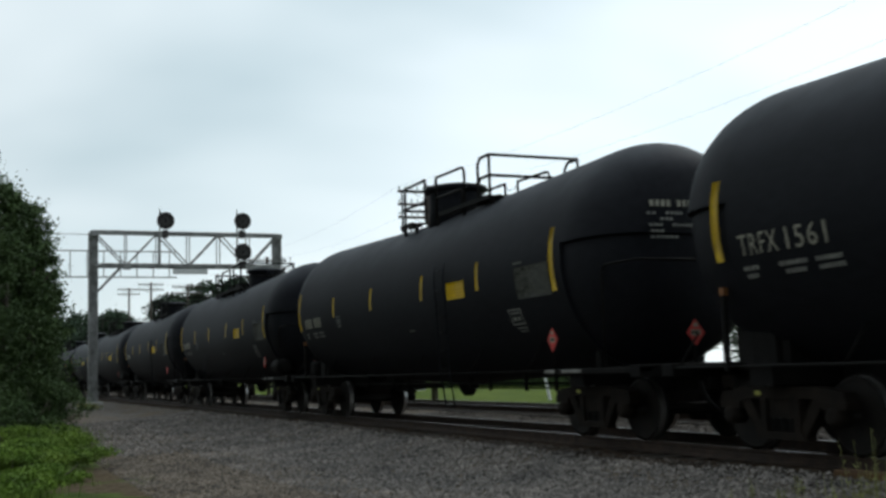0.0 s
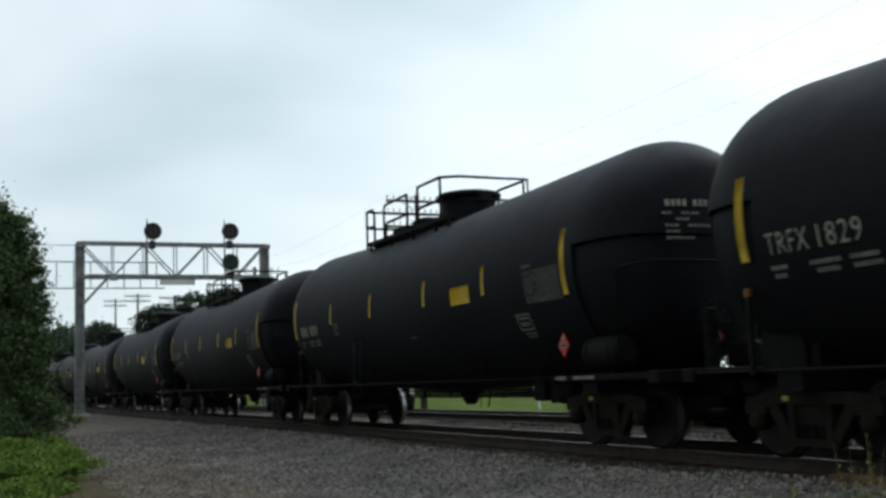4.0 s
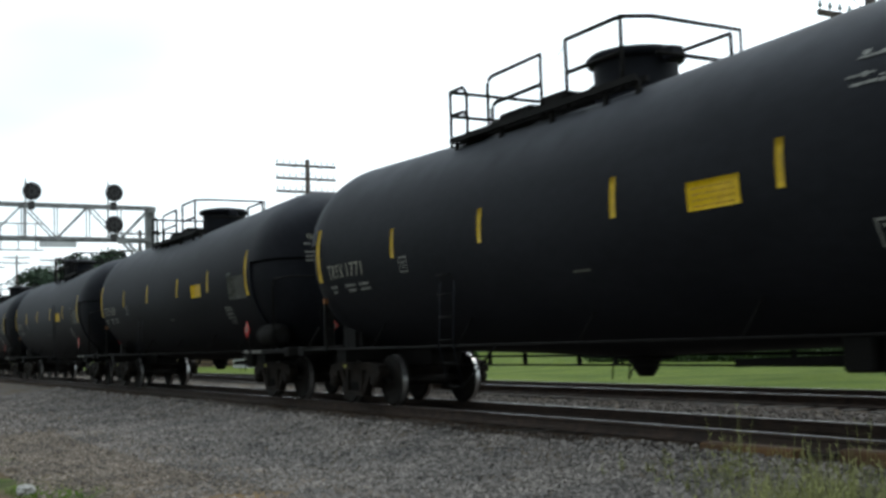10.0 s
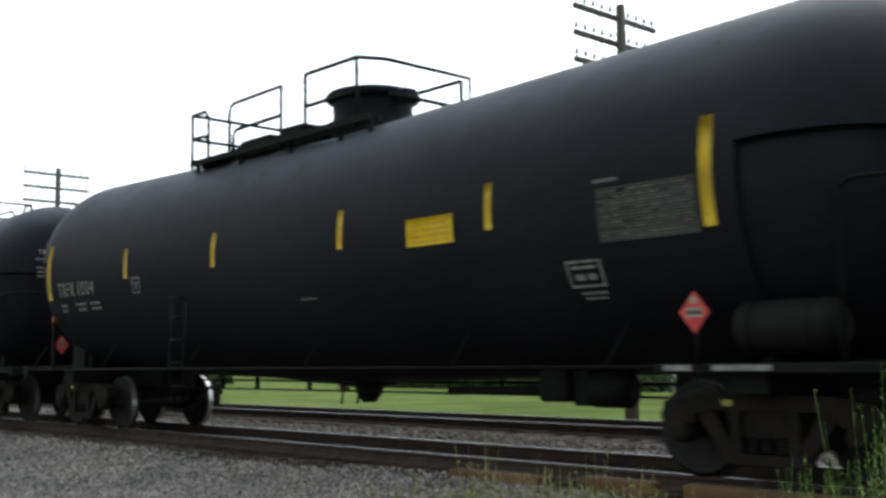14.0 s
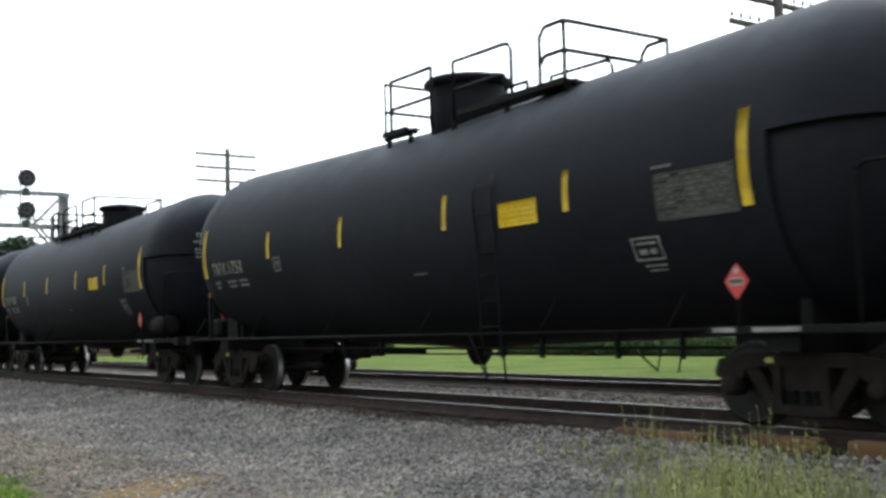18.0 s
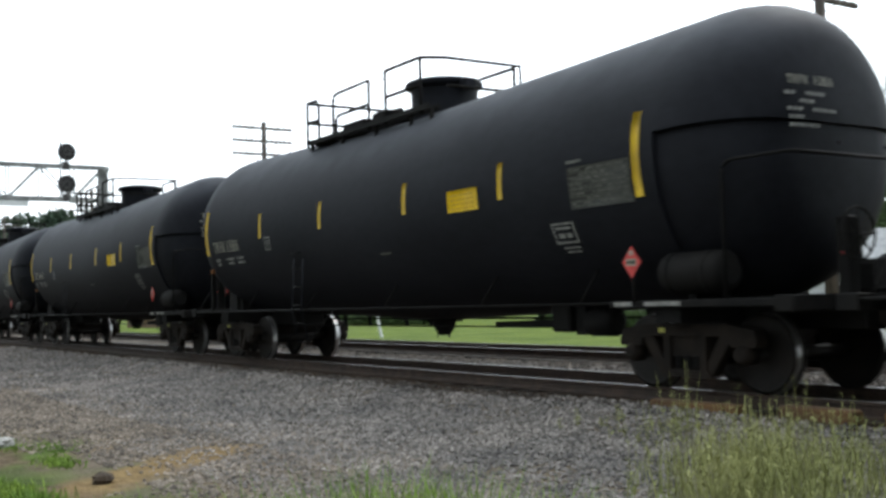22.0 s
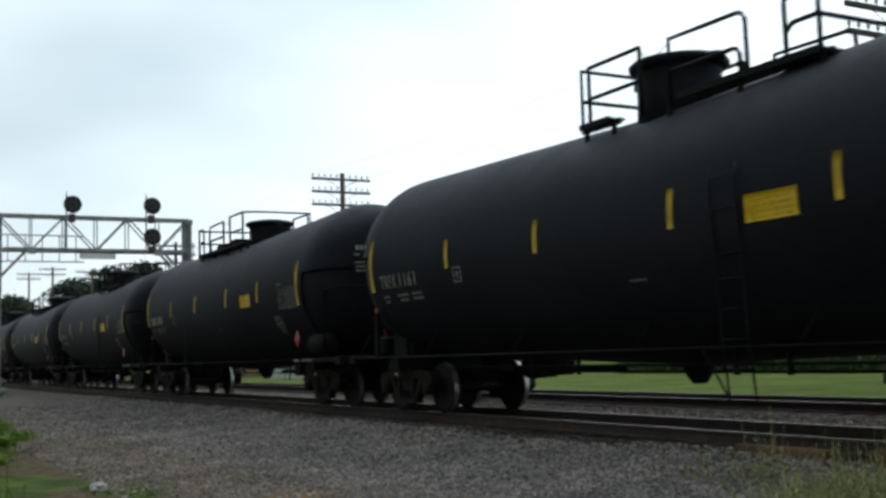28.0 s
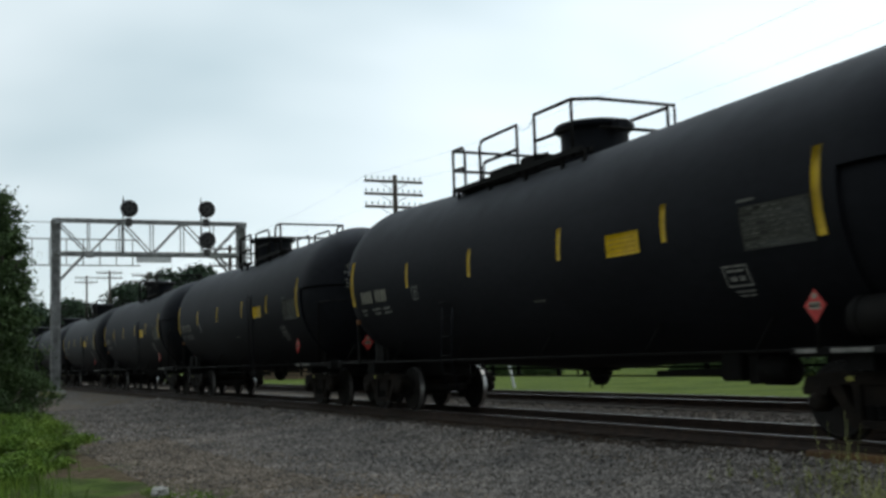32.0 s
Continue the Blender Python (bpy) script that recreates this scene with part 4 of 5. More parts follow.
    for o in car.children_recursive:
        if o.name.split(".")[0] in ("weight_stencil", "head_stencil", "stencil_box", "table_print", "panel_print", "placard_print"):
            tagged(o, "small faded stencilled print", kind="stuff")
    return car


car_a = build_car(False)
car_b = build_car(True)
CARS = []
TURNED = (-4, -2, 0, 6, 9, 10, 14, 18, 20, 22, 23, 24)
FIRST_CAR, LAST_CAR = -15, 27


TRAIN = ((0, -21.547), (1, -35.047), (2, -48.643), (5, -89.446), (6, -103.083), (7, -116.804), (8, -130.530), (9, -144.291), (10, -158.064), (11, -171.939), (12, -185.815), (13, -199.687), (14, -213.642), (17, -255.788), (18, -269.937), (19, -284.111), (20, -298.367), (21, -312.598), (22, -326.962), (23, -341.335), (24, -355.717), (25, -370.231), (28, -413.908), (29, -428.602), (30, -443.305), (31, -458.043), (32, -472.849))


def train_x(t, k):
    """Where the middle of car k stands at t seconds: the train gathers speed slowly."""
    base = lambda q: -21.5766 -13.490388 * q -0.0145351 * q ** 2 -0.000144973 * q ** 3
    ts = [q for q, _ in TRAIN]
    return base(t) + float(np.interp(t, ts, [x - base(q) for q, x in TRAIN])) + k * CAR_PITCH


SMALL = ("panel_print", "table_print", "stencil_box", "weight_stencil", "stencil_dash", "head_stencil", "placard_panel", "placard_print", "placard_post", "ladder_rung", "rail_bracket",
         "spring", "frame_label", "bearing_cap", "pipe_hanger", "air_hose", "outlet_skid", "reservoir_strap", "sill_marking", "brake_beam", "ladder_brace", "brake_lever", "outlet_handle", "brake_box")


def plain_copy(car):
    """A car far down the line, where its smallest fittings cannot be made out."""
    made = copy_thing(car, pose(0, 0, 0))
    for o in list(made.children_recursive):
        if o.name.split(".")[0] in SMALL and not o.children:
            bpy.data.objects.remove(o)
    return made


def car_pose(t, k, turned):
    return pose(train_x(t, k), TRACK_Y, 0, 0, 0, 180 if turned else 0)


plain = {False: plain_copy(car_a), True: plain_copy(car_b)}
full = {False: car_a, True: car_b}
used = set()
for k in range(FIRST_CAR, LAST_CAR + 1):
    turned = k in TURNED
    src = plain[turned] if k < -1 else full[turned]
    car = src if src not in used else copy_thing(src, car_pose(0, k, turned))
    used.add(src)
    car.matrix_basis = car_pose(0, k, turned)
    CARS.append((k, turned, car))
for k, turned, car in CARS:
    tank = [c for c in car.children if c.name.split(".")[0] == "tank"][0]
    s = 1 if turned else -1

    def at_side(u, v, lift=0.007):
        x, y, z = on_tank(-6.82 + u, 2.31 + v, lift, -1)
        return (-x * LONG, -y, z) if turned else (x * LONG, y, z)

    def at_head(u, v):
        x, y, z = on_head(u, 3.44 + v)
        return (-x * LONG, -y, z) if turned else (x * LONG, y, z)

    if k in NUMBERS:
        part("reporting_mark", bend_text(TEXTS[k][0], 0.0, 0.66, at_side), None, tank, "white stencilled reporting mark")
        part("car_number", bend_text(TEXTS[k][1], 0.80, 0.62, at_side), None, tank, "white stencilled car number")
        part("head_mark", bend_text(TEXTS[k][2], -0.84, 0.29, at_head), None, tank, "white stencilled reporting mark on the tank head")
        part("head_number", bend_text(TEXTS[k][3], -0.45, 0.29, at_head), None, tank, "white stencilled car number on the tank head")
    elif -3 <= k:
        bars = Geo()
        for i in range(9):
            if i != 4:
                side_patch(bars, -6.82 + i * 0.16, -6.72 + i * 0.16, 2.31, 2.56, -1, 0.007, 1, False)
        tagged(part("car_number", flip(bars) if turned else bars, M_WHITE, tank, "white stencilled marks too blurred to read"), kind="stuff")
        bars = Geo()
        for y in [-0.84 + 0.09 * i for i in range(9) if i != 4]:
            bars.add([at_head(y, 0.0), at_head(y + 0.06, 0.0), at_head(y + 0.06, 0.1), at_head(y, 0.1)], [(0, 1, 2, 3)])
        tagged(part("head_number", bars, M_WHITE, tank, "white stencilled marks too blurred to read"), kind="stuff")
    if k == 8:
        rs = random.Random(8)
        sc = Geo()
        for i in range(26):
            x, z = rs.gauss(5.6, 0.45), rs.gauss(3.42, 0.13)
            side_patch(sc, x, x + rs.uniform(0.05, 0.35), z, z + rs.uniform(0.015, 0.06), -1, 0.006 + 0.0004 * i, 2, False)
        part("paint_scuff", sc, M_STENCIL, tank, "pale scuffed patch of worn paint")


# ---- signal bridge over both tracks ----
BRIDGE_X, LEG_NEAR, LEG_FAR, TRUSS_LOW, TRUSS_TOP = -63.0, 6.30, 16.86, 7.60, 9.50


def build_bridge():
    root = thing("signal_bridge", "weathered pale steel truss signal bridge over two tracks", "signal bridge", at=pose(BRIDGE_X, 0, 0))

    def bar(name, a, b, w=0.09, label=""):
        g = Geo()
        a, b = Vector(a), Vector(b)
        d = (b - a).normalized()
        side = d.cross(Vector((1, 0, 0)))
        side = side.normalized() if side.length > 0.1 else Vector((0, 1, 0))
        up = d.cross(side)
        for e0, e1, f0, f1 in ((-w, w, -w, -w * 0.6), (-w, -w * 0.6, -w * 0.6, w)):
            ring = [a + side * p + up * q for p, q in ((e0, f0), (e1, f0), (e1, f1), (e0, f1))]
            g.loft([ring, [p + (b - a) for p in ring]], True, False)
        return part(name, g, M_GANTRY, root, label)

    for y, base in ((LEG_NEAR, -0.35), (LEG_FAR, -0.3)):
        for dx in (-0.16, 0.16):
            for dy in (-0.2, 0.2):
                part("leg_angle", Geo().box(dx - 0.06, dx + 0.06, y + dy - 0.05, y + dy + 0.05, base, TRUSS_TOP, 0.01), M_GANTRY, root, "riveted pale grey steel leg")
        for dy in (-0.19, 0.19):
            part("leg_plate", Geo().box(-0.13, 0.13, y + dy - 0.01, y + dy + 0.01, base, TRUSS_TOP), M_GANTRY, root)
        part("leg_web", Geo().box(0.10, 0.125, y - 0.15, y + 0.15, base, TRUSS_TOP), M_GANTRY, root)
        foot = Geo().box(-0.8, 0.8, y - 0.5, y + 0.5, base - 0.3, 0.02, 0.04)
        part("footing", foot, M_CONC, root, "square concrete footing")
        lace = Geo()
        z = base + 0.2
        while z < TRUSS_TOP - 0.6:
            lace.tube([(0.22, y - 0.18, z), (0.22, y + 0.18, z + 0.28), (0.22, y - 0.18, z + 0.56)], 0.02, 4)
            z += 0.56
        part("lacing", lace, M_GANTRY, root)
        q = 1 if y < 12 else -1
        for dx in (-0.45, 0.45):
            bar("knee_brace", (dx, y + q * 0.2, TRUSS_LOW - 1.5), (dx, y + q * 1.55, TRUSS_LOW), 0.06)
    n = 6
    step = (LEG_FAR - LEG_NEAR) / n
    for dx in (-0.45, 0.45):
        bar("top_chord", (dx, LEG_NEAR, TRUSS_TOP), (dx, LEG_FAR, TRUSS_TOP), 0.075)
        bar("bottom_chord", (dx, LEG_NEAR, TRUSS_LOW), (dx, LEG_FAR, TRUSS_LOW), 0.085)
        for i in range(n + 1):
            y = LEG_NEAR + i * step
            if 0 < i < n:
                bar("vertical", (dx, y, TRUSS_LOW), (dx, y, TRUSS_TOP), 0.028)
            if i < n:
                a, b = (TRUSS_TOP, TRUSS_LOW) if i % 2 == 0 else (TRUSS_LOW, TRUSS_TOP)
                bar("diagonal", (dx, y, a), (dx, y + step, b), 0.04)
    for i in range(n + 1):
        y = LEG_NEAR + i * step
        for z in (TRUSS_LOW, TRUSS_TOP):
            bar("cross_tie", (-0.45, y, z), (0.45, y, z), 0.04)
    for i in range(n + 1):
        y = LEG_NEAR + i * step
        z = TRUSS_TOP if i % 2 == 0 else TRUSS_LOW
        part("gusset_plate", Geo().box(0.5, 0.52, y - 0.22, y + 0.22, z - 0.25, z + 0.05), M_GANTRY, root)
    cat = Geo().box(-0.35, 0.35, LEG_NEAR + 0.4, LEG_FAR - 0.3, TRUSS_LOW + 0.09, TRUSS_LOW + 0.13)
    part("catwalk", cat, M_GANTRY, root, "open steel catwalk plank")
    # railing frame that runs on past the near leg
    for z in (7.05, 8.55):
        bar("walkway_rail", (-0.9, LEG_NEAR - 3.2, z), (-0.9, LEG_NEAR + 4.8, z), 0.035)
    bar("walkway_rail", (-0.9, LEG_NEAR - 3.2, 9.5), (-0.9, LEG_NEAR + 0.2, 9.5), 0.02)
    for i in range(9):
        bar("walkway_post", (-0.9, LEG_NEAR - 3.0 + i * 0.92, 7.05), (-0.9, LEG_NEAR - 3.0 + i * 0.92, 8.55), 0.025)
    part("sign_plate", Geo().box(0.55, 0.57, 10.6, 12.6, 7.1, 7.42), M_POST, root, "long pale blank plate below the truss")
    lj = Geo()
    for i, y in enumerate((LEG_FAR + 0.3, LEG_FAR + 0.75)):
        lj.tube([(0.3, y, 4.0), (0.3, y, 8.2)], 0.03, 5)
    for i in range(12):
        lj.tube([(0.3, LEG_FAR + 0.3, 4.2 + i * 0.33), (0.3, LEG_FAR + 0.75, 4.2 + i * 0.33)], 0.015, 4)
    part("leg_ladder", lj, M_GANTRY, root)
    return root


bridge = build_bridge()


def build_signal(y, z, mast_low, mast_top, label):
    """A round signal head with three rows of lamps, on its mast."""
    root = thing("railway_signal", label, "railway signal", "signals on the bridge", at=pose(BRIDGE_X + 0.62, y, 0))
    back = Geo().disc_x([(0.0, 0.40), (0.02, 0.50), (0.06, 0.50), (0.06, 0.46)], 0, z, 32)
    disc = part("background_disc", back, M_SIGNAL, root, "round black signal background")
    hous = Geo().disc_x([(-0.32, 0.16), (-0.28, 0.28), (0.0, 0.30)], 0, z, 20)
    part("housing", hous, M_SIGNAL, root)
    for a, r in ((0, 0), (0, 0.33), (45, 0.33), (90, 0.33), (135, 0.33), (180, 0.33), (225, 0.33), (270, 0.33), (315, 0.33)):
        ly, lz = r * math.cos(radians(a)), z + r * math.sin(radians(a))
        lamp = part("lamp", Geo().disc_x([(0.06, 0.075), (0.08, 0.08), (0.085, 0.05)], ly, lz, 14), M_LENS, disc)
        hood = Geo()
        ring = [[(x, ly + rr * math.cos(q), lz + rr * math.sin(q)) for q in (radians(-20 + 220 * k / 12) for k in range(13))] for x, rr in ((0.06, 0.085), (0.24, 0.082))]
        hood.loft(ring, False, True, closed=False)
        part("hood", hood, M_SIGNAL, disc)
    part("mast", Geo().tube([(-0.18, -0.3, mast_low), (-0.18, -0.3, mast_top)], 0.05, 8), M_GANTRY, root, "slim steel signal mast")
    part("mast_bracket", Geo().box(-0.22, -0.12, -0.3, 0.05, z - 0.06, z + 0.06, 0.01), M_SIGNAL, root)
    part("finial", Geo().tube([(-0.18, -0.3, mast_top), (-0.18, -0.3, mast_top + 0.4)], [0.055, 0.015], 6), M_SIGNAL, root)
    box = Geo().box(-0.40, -0.05, -0.17, 0.17, z - 0.98, z - 0.52, 0.03)
    part("junction_box", box, M_SIGNAL, root)
    return root


build_signal(10.21, 10.18, 7.6, 10.55, "round black signal head on a mast above the truss")
build_signal(14.67, 10.26, 7.6, 10.6, "round black signal head on a mast above the truss")
build_signal(14.67, 8.44, 7.6, 8.55, "round black signal head hung within the truss")


# ---- telegraph poles and wires ----
def build_pole(x, y, height, arms, lean=0.0):
    root = thing("telegraph_pole", "dark wooden telegraph pole with %d insulator crossarms" % arms, "telegraph pole", "telegraph poles beside the line", at=pose(x, y, ground_z(x, y), lean, 0, 0))
    part("shaft", Geo().tube([(0, 0, -0.3), (0, 0, height * 0.5), (0, 0, height)], [0.17, 0.14, 0.11], 10), M_POLE, root)
    for i in range(arms):
        z = height - 0.28 - i * 0.62
        arm = part("crossarm", Geo().box(-0.19, -0.09, -1.52, 1.52, z - 0.06, z + 0.06, 0.012), M_POLE, root, "weathered wooden crossarm")
        for k in range(10):
            yy = -1.42 + k * 0.31 + (0.03 if k > 4 else -0.03)
            pin = Geo().tube([(-0.14, yy, z + 0.06), (-0.14, yy, z + 0.14)], 0.012, 5)
            pin.disc_z([(z + 0.13, 0.045), (z + 0.18, 0.05), (z + 0.2, 0.03), (z + 0.24, 0.035), (z + 0.26, 0.02)], -0.14, yy, 8)
            part("insulator", pin, M_GLASS, arm, "grey glass insulator on a pin")
        for s in (-1, 1):
            br = Geo().tube([(-0.1, s * 0.75, z - 0.06), (-0.1, 0, z - 0.45)], 0.014, 4)
            part("arm_brace", br, M_POLE, root)
    return root


POLE_Y = 20.0
POLES = [(16.6, 10.4, 3), (-15.25, 9.8, 3), (-46.75, 10.35, 3), (-77.5, 10.3, 3), (-109.2, 11.0, 2), (-133.4, 13.3, 2), (-153.2, 14.3, 2), (-186.0, 12.5, 2), (-222.0, 12.0, 2), (-260.0, 12.0, 2)]
for x, h, arms in POLES:
    build_pole(x, POLE_Y, h, arms)
wires = Geo()
for i in range(len(POLES) - 1):
    (xa, ha, na), (xb, hb, nb) = POLES[i], POLES[i + 1]
    za, zb = ground_z(xa, POLE_Y) + ha - 0.02, ground_z(xb, POLE_Y) + hb - 0.02
    for yy in (-1.45, 1.45):
        pts = [(xa + (xb - xa) * s - 0.14, POLE_Y + yy, za + (zb - za) * s - 0.5 * 4 * s * (1 - s)) for s in (k / 8 for k in range(9))]
        wires.tube(pts, 0.0035, 3, False)
solid("line_wires", wires, M_WIRE, "thin sagging line wires between the telegraph poles", "wires", kind="stuff")


# ---- plants ----
def leaf_cloud(geo, centre, radii, count, size, rnd, shell=0.45):
    """Small pointed leaves at every slant, thickest towards the outside of an uneven clump."""
    rr = np.random.default_rng(rnd.randrange(1 << 30))
    a, b = rr.uniform(0, 2 * math.pi, count), np.arcsin(rr.uniform(-1, 1, count))
    ph = rr.uniform(0, 6.28, 3)
    wob = 1 + 0.22 * np.sin(3 * a + ph[0]) * np.cos(2 * b + ph[1]) + 0.16 * np.sin(7 * a + 5 * b + ph[2])
    k = (np.sqrt(rr.uniform(shell, 1.0, count)) if shell > 0.1 else np.abs(rr.normal(0, 0.62, count))) * wob * (1 + 0.35 * (rr.random(count) < 0.05) * rr.random(count))
    c = np.stack([radii[0] * k * np.cos(a) * np.cos(b), radii[1] * k * np.sin(a) * np.cos(b), radii[2] * k * np.sin(b)], 1) + np.array(centre)
    u = rr.normal(0, 1, (count, 3)) * (1, 1, 0.7)
    u /= np.linalg.norm(u, axis=1)[:, None]
    w = np.cross(u, rr.normal(0, 1, (count, 3)))
    w /= np.linalg.norm(w, axis=1)[:, None]
    s = (size * rr.uniform(0.6, 1.4, count))[:, None]
    v = np.stack([c - u * s, c + w * s * 0.45, c + u * s, c - w * s * 0.45], 1).reshape(-1, 3)
    n = len(geo.v)
    geo.v += list(map(tuple, v.tolist()))
    geo.f += list(map(tuple, (np.arange(count * 4).reshape(-1, 4) + n).tolist()))
    geo.smooth += [False] * count
    geo.mi += [0] * count
    return geo


def build_tree(x, y, height, spread, label, seed, leaf=0.12, count=2200, trunk=0.16, crown_low=0.25, mat=None, group="", clumps=10):
    rnd = random.Random(seed)
    root = thing("tree", label, "tree", group, at=pose(x, y, ground_z(x, y) - 0.05))
    tr = Geo()
    top = height * 0.72
    tr.tube([(0, 0, 0), (0.05 * spread, 0, top * 0.4), (0.02, 0.05 * spread, top)], [trunk, trunk * 0.75, trunk * 0.25], 8)
    tips = []
    for i in range(9):
        z = height * (crown_low + (0.6 - crown_low) * i / 8)
        a = i * 2.4 + rnd.uniform(-0.4, 0.4)
        ln = spread * rnd.uniform(0.5, 0.85)
        tip = (ln * math.cos(a), ln * math.sin(a), z + ln * rnd.uniform(0.35, 0.8))
        tr.tube([(0, 0, z), (tip[0] * 0.5, tip[1] * 0.5, z + (tip[2] - z) * 0.4), tip], [trunk * 0.4, trunk * 0.25, trunk * 0.08], 5)
        tips.append(tip)
    part("trunk", tr, M_BARK, root, "grey-brown trunk and limbs")
    crown = Geo()
    spots = tips + [(rnd.gauss(0, spread * 0.3), rnd.gauss(0, spread * 0.3), height * rnd.uniform(crown_low + 0.15, 0.88)) for _ in range(10)]
    if clumps > 10:
        spots = []
        for i in range(clumps):
            q, a = rnd.uniform(0.05, 1.0), rnd.uniform(0, 2 * math.pi)
            w = spread * (1.2 - 0.95 * q ** 1.4) * rnd.uniform(0.3, 1.0)
            spots.append((w * math.cos(a), w * math.sin(a), height * (crown_low + (0.98 - crown_low) * q)))
    for c in spots:
        r = spread * (rnd.uniform(0.30, 0.52) if clumps == 10 else rnd.uniform(0.14, 0.34))
        leaf_cloud(crown, c, (r, r, r * rnd.uniform(0.7, 1.0)), count // len(spots), leaf, rnd, 0.45 if clumps == 10 else 0.0)
    part("crown", crown, mat or M_LEAF, root, "uneven crown of small green leaves")
    return root
for i, (x, y, h, s, lf, n) in enumerate(((-34.0, 0.1, 9.0, 1.6, 0.065, 34000), (-35.5, 1.0, 8.0, 1.5, 0.065, 30000), (-36.5, 1.8, 7.6, 1.35, 0.065, 28000), (-40.5, 1.7, 7.2, 1.6, 0.07, 26000), (-31.0, -1.9, 9.4, 2.0, 0.07, 26000), (-46.0, 1.2, 7.0, 2.0, 0.08, 16000), (-28.0, -3.9, 9.0, 2.4, 0.07, 16000))):
    build_tree(x, y, h, s, "leafy dark green lineside tree with shaggy branches", 20 + i, lf, n, 0.13, 0.04, group="trees beside the line, near side", clumps=150)
for i, (x, y, h, s, n) in enumerate(((-160, 29.5, 17.2, 5.4, 6000), (-145, 30.0, 15.0, 4.6, 5400), (-130, 31.5, 12.4, 4.4, 4200), (-152, 34, 15.6, 5.4, 5000), (-190, 21.2, 14.6, 4.8, 4200), (-208, 14, 14.5, 6.5, 3400), (-230, 17, 15, 7.0, 3200),
                                     (-255, 22, 15, 7.5, 3000), (-270, 8, 14, 7, 2600), (-290, 14, 15, 8, 2600))):
    build_tree(x, y, h, s, "dark green broadleaf tree far down the line", 60 + i, 0.33, int(n * 3.4), 0.3, 0.1, M_LEAF_FAR, "trees far down the line")
rnd = random.Random(77)
for i in range(13):
    x = 40 - i * 17 + rnd.uniform(-4, 4)
    build_tree(x, 92 + rnd.uniform(-8, 14), rnd.uniform(10, 14), rnd.uniform(5, 6.5), "dark green tree at the far edge of the grass", 90 + i, 0.24, 4500, 0.3, 0.12, M_LEAF_FAR, "trees beyond the grass")
build_tree(-27.0, 33.4, 10.5, 3.4, "shade tree with a leafy crown on mown grass", 120, 0.09, 16000, 0.3, 0.5, M_LEAF, "shade trees")
for i in range(11):
    build_tree(-78 + i * 8.2 + rnd.uniform(-1.5, 1.5), 72 + rnd.uniform(-3, 3), rnd.uniform(10, 12.5), rnd.uniform(4.6, 5.6), "dense green tree behind the houses", 140 + i, 0.22, 13000, 0.25, 0.06, M_LEAF, "trees behind the houses")
build_tree(-9.0, 38.0, 5.6, 3.0, "shade tree with a leafy crown near a white house", 121, 0.08, 15000, 0.2, 0.3, M_LEAF, "shade trees")
build_tree(3.5, 31.0, 7.0, 4.0, "shade tree with a leafy crown near a white house", 122, 0.08, 13000, 0.2, 0.3, M_LEAF, "shade trees")


def build_bush(x, y, h, r, label, seed, mat, leaf=0.06, count=900):
    rr = random.Random(seed)
    root = thing("bush", label, "bush", "lineside bushes", at=pose(x, y, ground_z(x, y) - 0.02))
    stem = Geo()
    for i in range(7):
        a = i * 0.9
        stem.tube([(0, 0, 0), (r * 0.35 * math.cos(a), r * 0.35 * math.sin(a), h * 0.4), (r * 0.7 * math.cos(a), r * 0.7 * math.sin(a), h * rr.uniform(0.6, 0.9))], [0.02, 0.014, 0.005], 4)
    tagged(part("stem_cluster", stem, M_BARK, root), kind="stuff")
    cr = Geo()
    for i in range(8):
        c = (rr.gauss(0, r * 0.4), rr.gauss(0, r * 0.4), h * rr.uniform(0.3, 0.8))
        leaf_cloud(cr, c, (r * 0.5, r * 0.5, h * 0.25), count // 8, leaf, rr, 0.2)
    part("foliage", cr, mat, root)
    return root


hedge = thing("hedge", "low dark green hedge with a gap behind the grass", "hedge")
hr = random.Random(55)
for i in range(15):
    hx = -110.0 + i * 5.2
    if -78.0 < hx < -58.0:
        continue
    hg = Geo()
    for q in range(4):
        leaf_cloud(hg, (hx + q * 1.3, 45.6 + hr.uniform(-0.4, 0.4), ground_z(hx, 45.6) + 0.45), (1.0, 0.8, hr.uniform(0.5, 0.75)), 1500, 0.10, hr)
    part("hedge_section", hg, M_LEAF, hedge)


build_bush(-11.2, 24.0, 1.7, 0.9, "small bright green shrub beside the sandy drive", 3, M_WEED2, 0.08)
for bx, by, bh, br, bn, seed in ((-24.0, 1.05, 0.62, 1.0, 9000, 4), (-27.5, 1.3, 0.7, 1.1, 8000, 5), (-20.8, 0.75, 0.55, 0.95, 8000, 6), (-17.2, 0.55, 0.42, 0.8, 7000, 10),
                                 (-19.0, 1.25, 0.36, 0.7, 6000, 11), (-22.3, 1.75, 0.44, 0.8, 6000, 12), (-30.5, 2.0, 0.6, 0.9, 6000, 13)):
    build_bush(bx, by, bh, br, "low bright green bush at the foot of the trees", seed, M_GRASS, 0.032, bn)
build_bush(-30.5, 1.2, 1.6, 1.2, "low dark green bush at the foot of the trees", 7, M_LEAF, 0.05, 6000)
build_bush(-34.5, 2.2, 1.8, 1.2, "low dark green bush at the foot of the trees", 8, M_LEAF, 0.05, 6000)
build_bush(-61.5, 5.9, 0.5, 0.7, "dry brown tuft at the foot of the signal bridge", 9, M_WEED, 0.06, 500)


